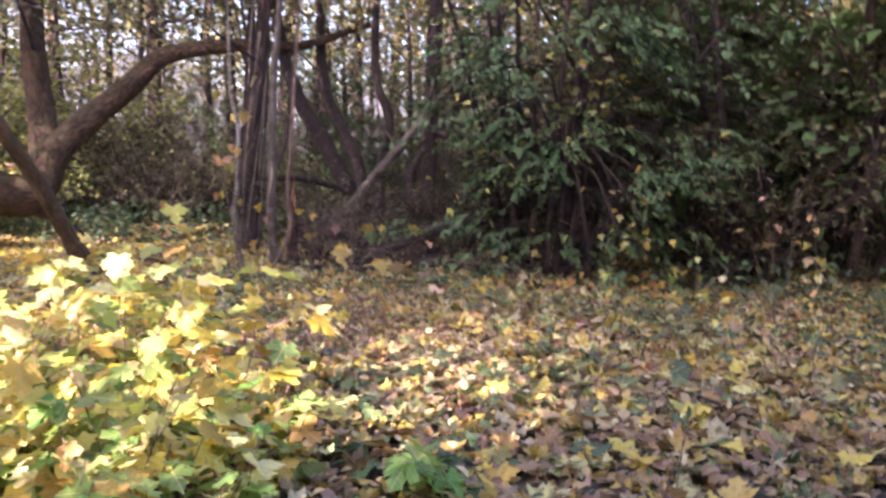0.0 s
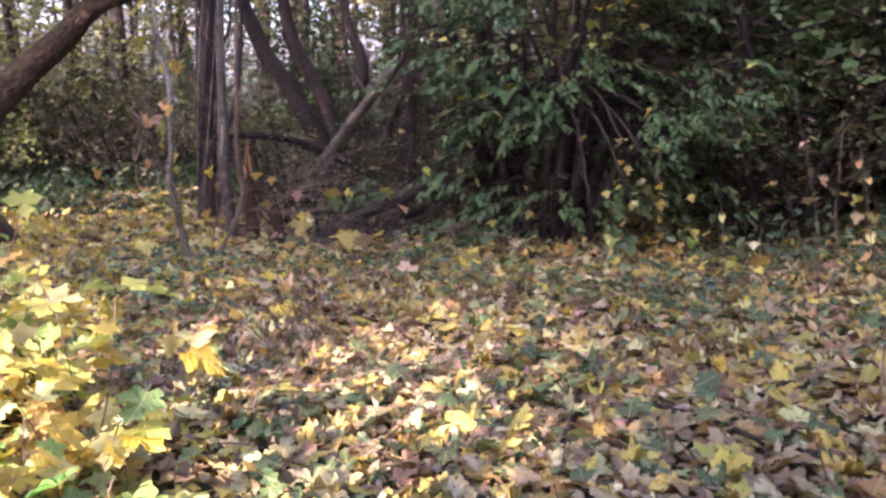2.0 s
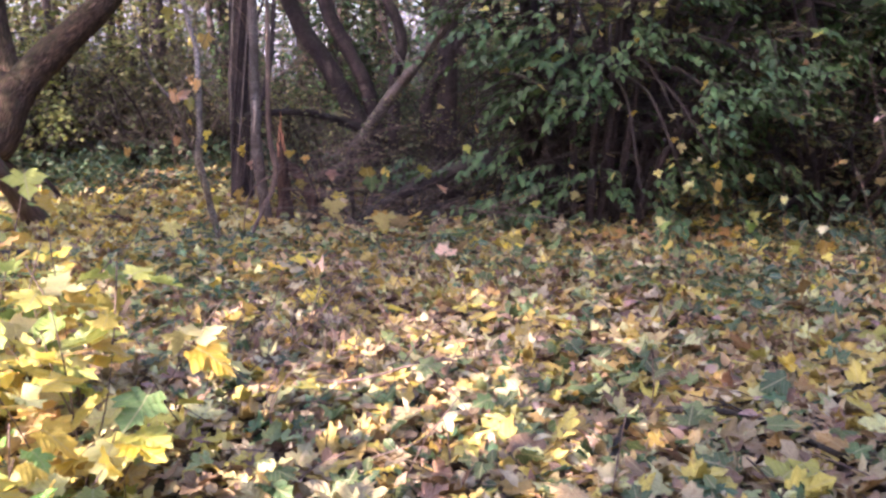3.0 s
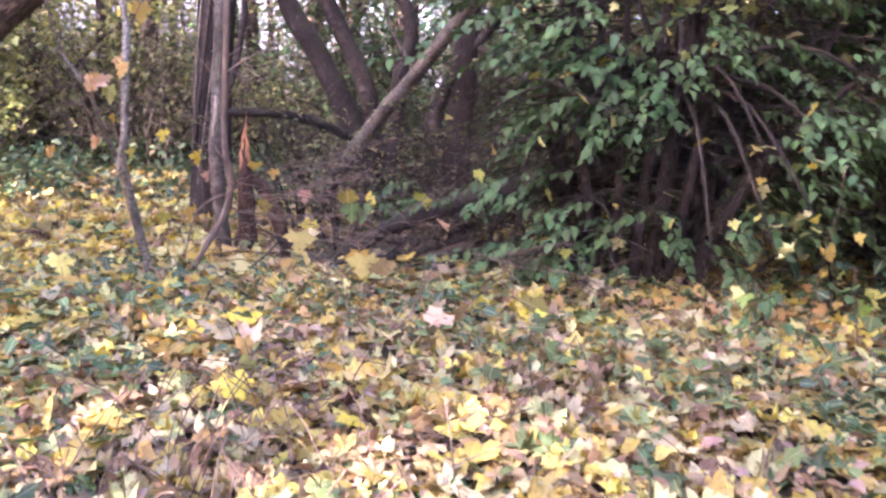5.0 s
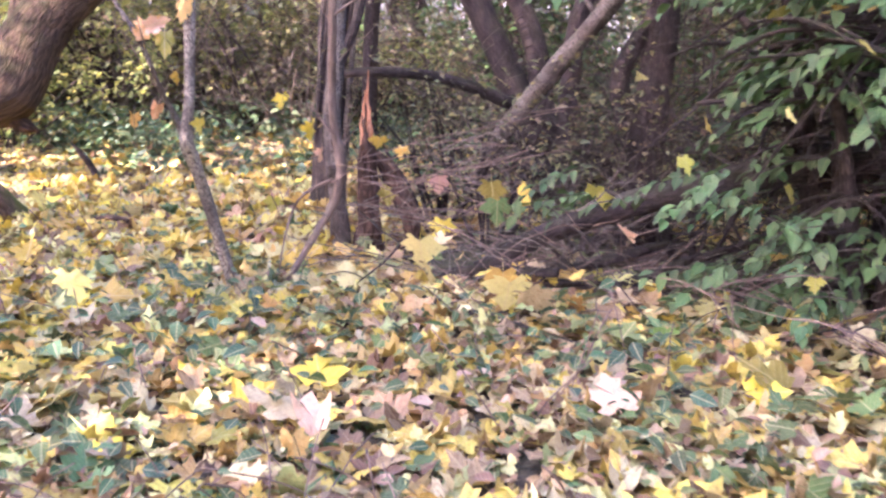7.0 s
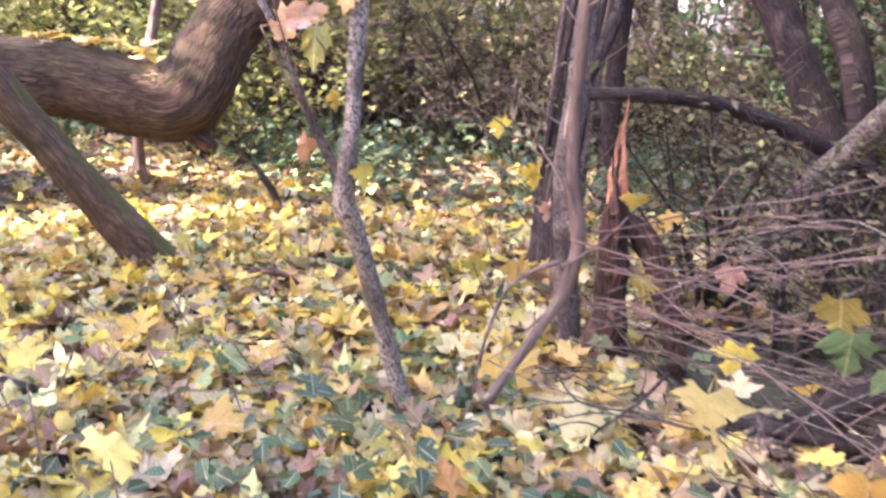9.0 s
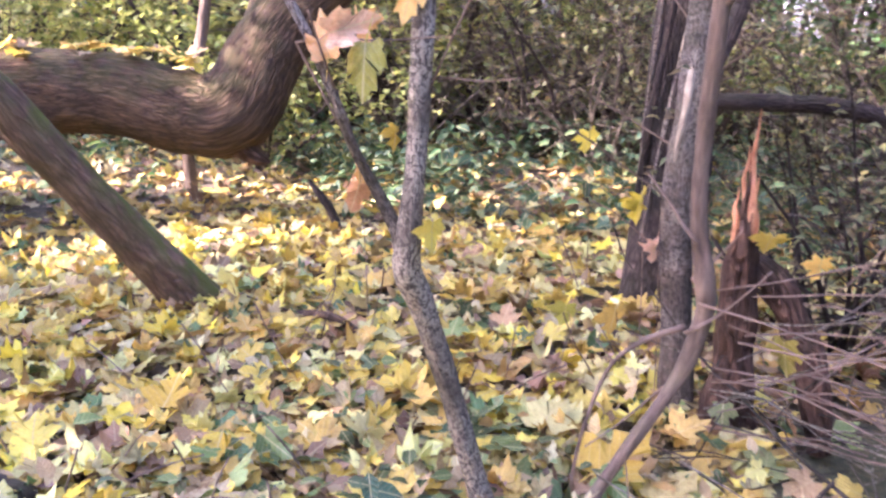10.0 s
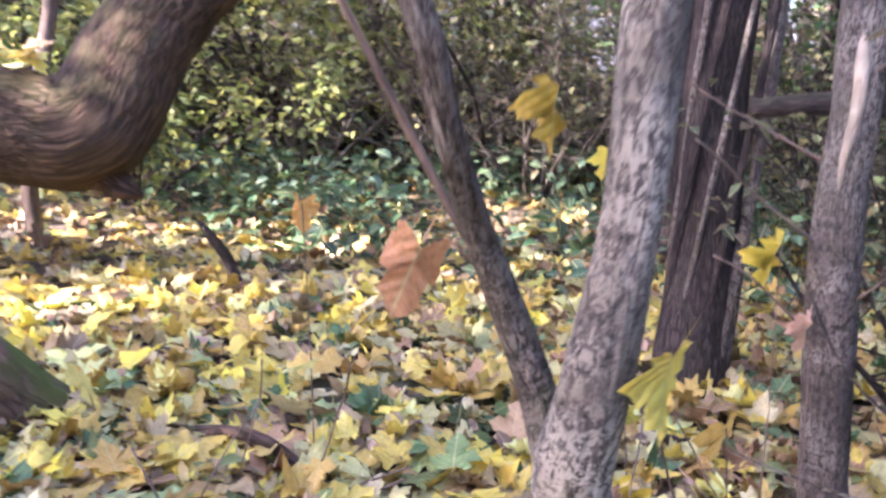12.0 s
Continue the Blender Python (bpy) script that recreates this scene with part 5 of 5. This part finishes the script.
herb_layer("ground_ivy", "low green plants growing between fallen leaves", ((-4.5, 4.5, 2.0, 12.5, 2600), (0.8, 6.5, 6.0, 11.0, 2600), (-3.2, 0.6, 7.4, 10.4, 1300)), M_GREEN, 0.075, 0.1, OVALS, 62)
herb_layer("low_herbs", "dull green upright herbs among fallen leaves", ((1.7, 6.5, 6.4, 11.5, 3600), (-2.6, 0.2, 7.6, 9.9, 900)), M_HERB, 0.075, 0.24, OVALS, 65)
herb_layer("maple_seedlings", "tiny green maple seedlings between fallen leaves", ((-3.2, 0.8, 4.0, 11.5, 500), (0.5, 5.0, 5.0, 10.0, 350)), M_GREEN, 0.1, 0.14, MAPLES[:4], 63)


def stalks():
    r = np.random.default_rng(64)
    geos = []
    for i in range(420):
        x, y = r.uniform(-3.6, 3.6), r.uniform(3.0, 11.5)
        if abs(x - 0.2) < 0.5 and y < 5.0:
            continue
        z = float(ground_z(x, y))
        geos.append(tube(branch_path((x, y, z - 0.03), (r.normal(0, 0.7), r.normal(0, 0.7), 1), r.uniform(0.12, 0.5), 0.0022, 4, 0.08, 0.2, r), 4, 2, 0, 0, i))
    for i in range(190):
        x, y = r.normal(-0.8, 0.45), r.normal(6.8, 0.6)
        geos.append(tube(branch_path((x, y, float(ground_z(x, y)) - 0.03), (r.normal(0, 0.6), r.normal(0, 0.6), 1), r.uniform(0.2, 0.55), 0.002, 5, 0.12, 0.2, r), 4, 2, 0, 0, i))
    tagged(part("dead_stalks", join(geos), M_BARK_TWIG, None), "thin dry stalks standing in the leaves", "plants", kind="stuff")


stalks()

# ---- the fallen leaves ----
def litter():
    r = np.random.default_rng(9)
    n = 33000
    p = np.vstack([np.column_stack([r.normal(-1.0, 4.3, n), r.normal(8.2, 4.3, n)]), np.column_stack([r.uniform(-18, 15, 9000), r.uniform(-8, 30, 9000)])])
    p = p[((p[:, 0] + 0.1) / 1.75) ** 2 + ((p[:, 1] - 11.3) / 1.25) ** 2 > r.uniform(0.6, 1.1, len(p))]
    n = len(p)
    size = 0.122 * r.uniform(0.55, 1.25, n)
    z = ground_z(p[:, 0], p[:, 1]) + 0.012 + 0.045 * r.random(n) ** 1.5
    rot = np.column_stack([r.normal(0, 0.33, n), r.normal(0, 0.33, n) + np.where(r.random(n) < 0.35, math.pi, 0), r.uniform(0, 6.28, n)])
    g = strew(MAPLES, np.column_stack([p, z + 0.004]), rot, size)
    tagged(part("leaf_litter", g, M_LITTER, None), "thick litter of fallen yellow, tan and brown maple leaves", "leaves", kind="stuff")
    n = 26000
    p = np.column_stack([r.normal(-0.6, 3.2, n), r.normal(7.6, 3.2, n)])
    p = p[((p[:, 0] + 0.1) / 1.7) ** 2 + ((p[:, 1] - 11.3) / 1.2) ** 2 > 0.9]
    n = len(p)
    rot = np.column_stack([r.normal(0, 0.6, n), r.normal(0, 0.6, n), r.uniform(0, 6.28, n)])
    g = strew(OVALS, np.column_stack([p, ground_z(p[:, 0], p[:, 1]) + 0.02 + 0.04 * r.random(n)]), rot, 0.07 * r.uniform(0.5, 1.4, n))
    tagged(part("small_leaf_litter", g, M_CRUMB, None), "small curled brown and tan dry leaves", "leaves", kind="stuff")
    n = 1700
    p = np.column_stack([r.normal(-3.9, 1.5, n), r.normal(9.8, 1.9, n)])
    p = p[(p[:, 0] < -1.9 + r.normal(0, 0.5, n)) & (p[:, 1] < 13.2)]
    n = len(p)
    rot = np.column_stack([r.normal(0, 0.3, n), r.normal(0, 0.3, n), r.uniform(0, 6.28, n)])
    g = strew(MAPLES, np.column_stack([p, ground_z(p[:, 0], p[:, 1]) + 0.03 + 0.04 * r.random(n)]), rot, 0.125 * r.uniform(0.55, 1.25, n))
    tagged(part("yellow_leaf_litter", g, M_BRIGHT, None), "fresh yellow maple leaves strewn over older litter", "leaves", kind="stuff")
    for x, y, m, size, kind in ((-1.72, 9.42, M_ORANGE, 0.14, 2), (-1.13, 8.44, M_LITTER, 0.2, 3), (-0.98, 8.28, M_PINK, 0.19, 10), (-0.04, 8.8, M_PINK, 0.19, 1), (-1.16, 8.7, M_BRIGHT, 0.19, 4), (-2.21, 8.35, M_BRIGHT, 0.14, 5), (0.53, 9.27, M_OLIVE, 0.2, 6), (0.25, 10.0, M_BRIGHT, 0.13, 7), (0.04, 9.64, M_FRESH, 0.15, 8),
                                (-2.77, 10.29, M_LITTER, 0.15, 0), (-2.36, 10.47, M_BRIGHT, 0.18, 1), (-2.07, 10.29, M_BRIGHT, 0.24, 2), (-1.58, 10.02, M_BRIGHT, 0.19, 3), (-3.39, 9.68, M_BRIGHT, 0.16, 5), (-2.6, 9.3, M_BRIGHT, 0.17, 6)):
        leaf(ground, (0, kind), m, (x, y, float(ground_z(x, y)) + 0.09), (0.35 + r.normal(0, 0.15), r.normal(0, 0.2), r.normal(0.4, 0.9)), size)
    for i in range(285):
        x, y = r.uniform(-3.8, 2.6), r.uniform(3.8, 11.2)
        leaf(ground, (0, int(r.integers(0, 9))), (M_BRIGHT, M_LITTER, M_LITTER, M_BRIGHT, M_OLIVE)[i % 5], (x, y, float(ground_z(x, y)) + r.uniform(0.05, 0.075)), (r.normal(0, 0.25), r.normal(0, 0.25), r.uniform(0, 6.28)), r.uniform(0.11, 0.18))


litter()
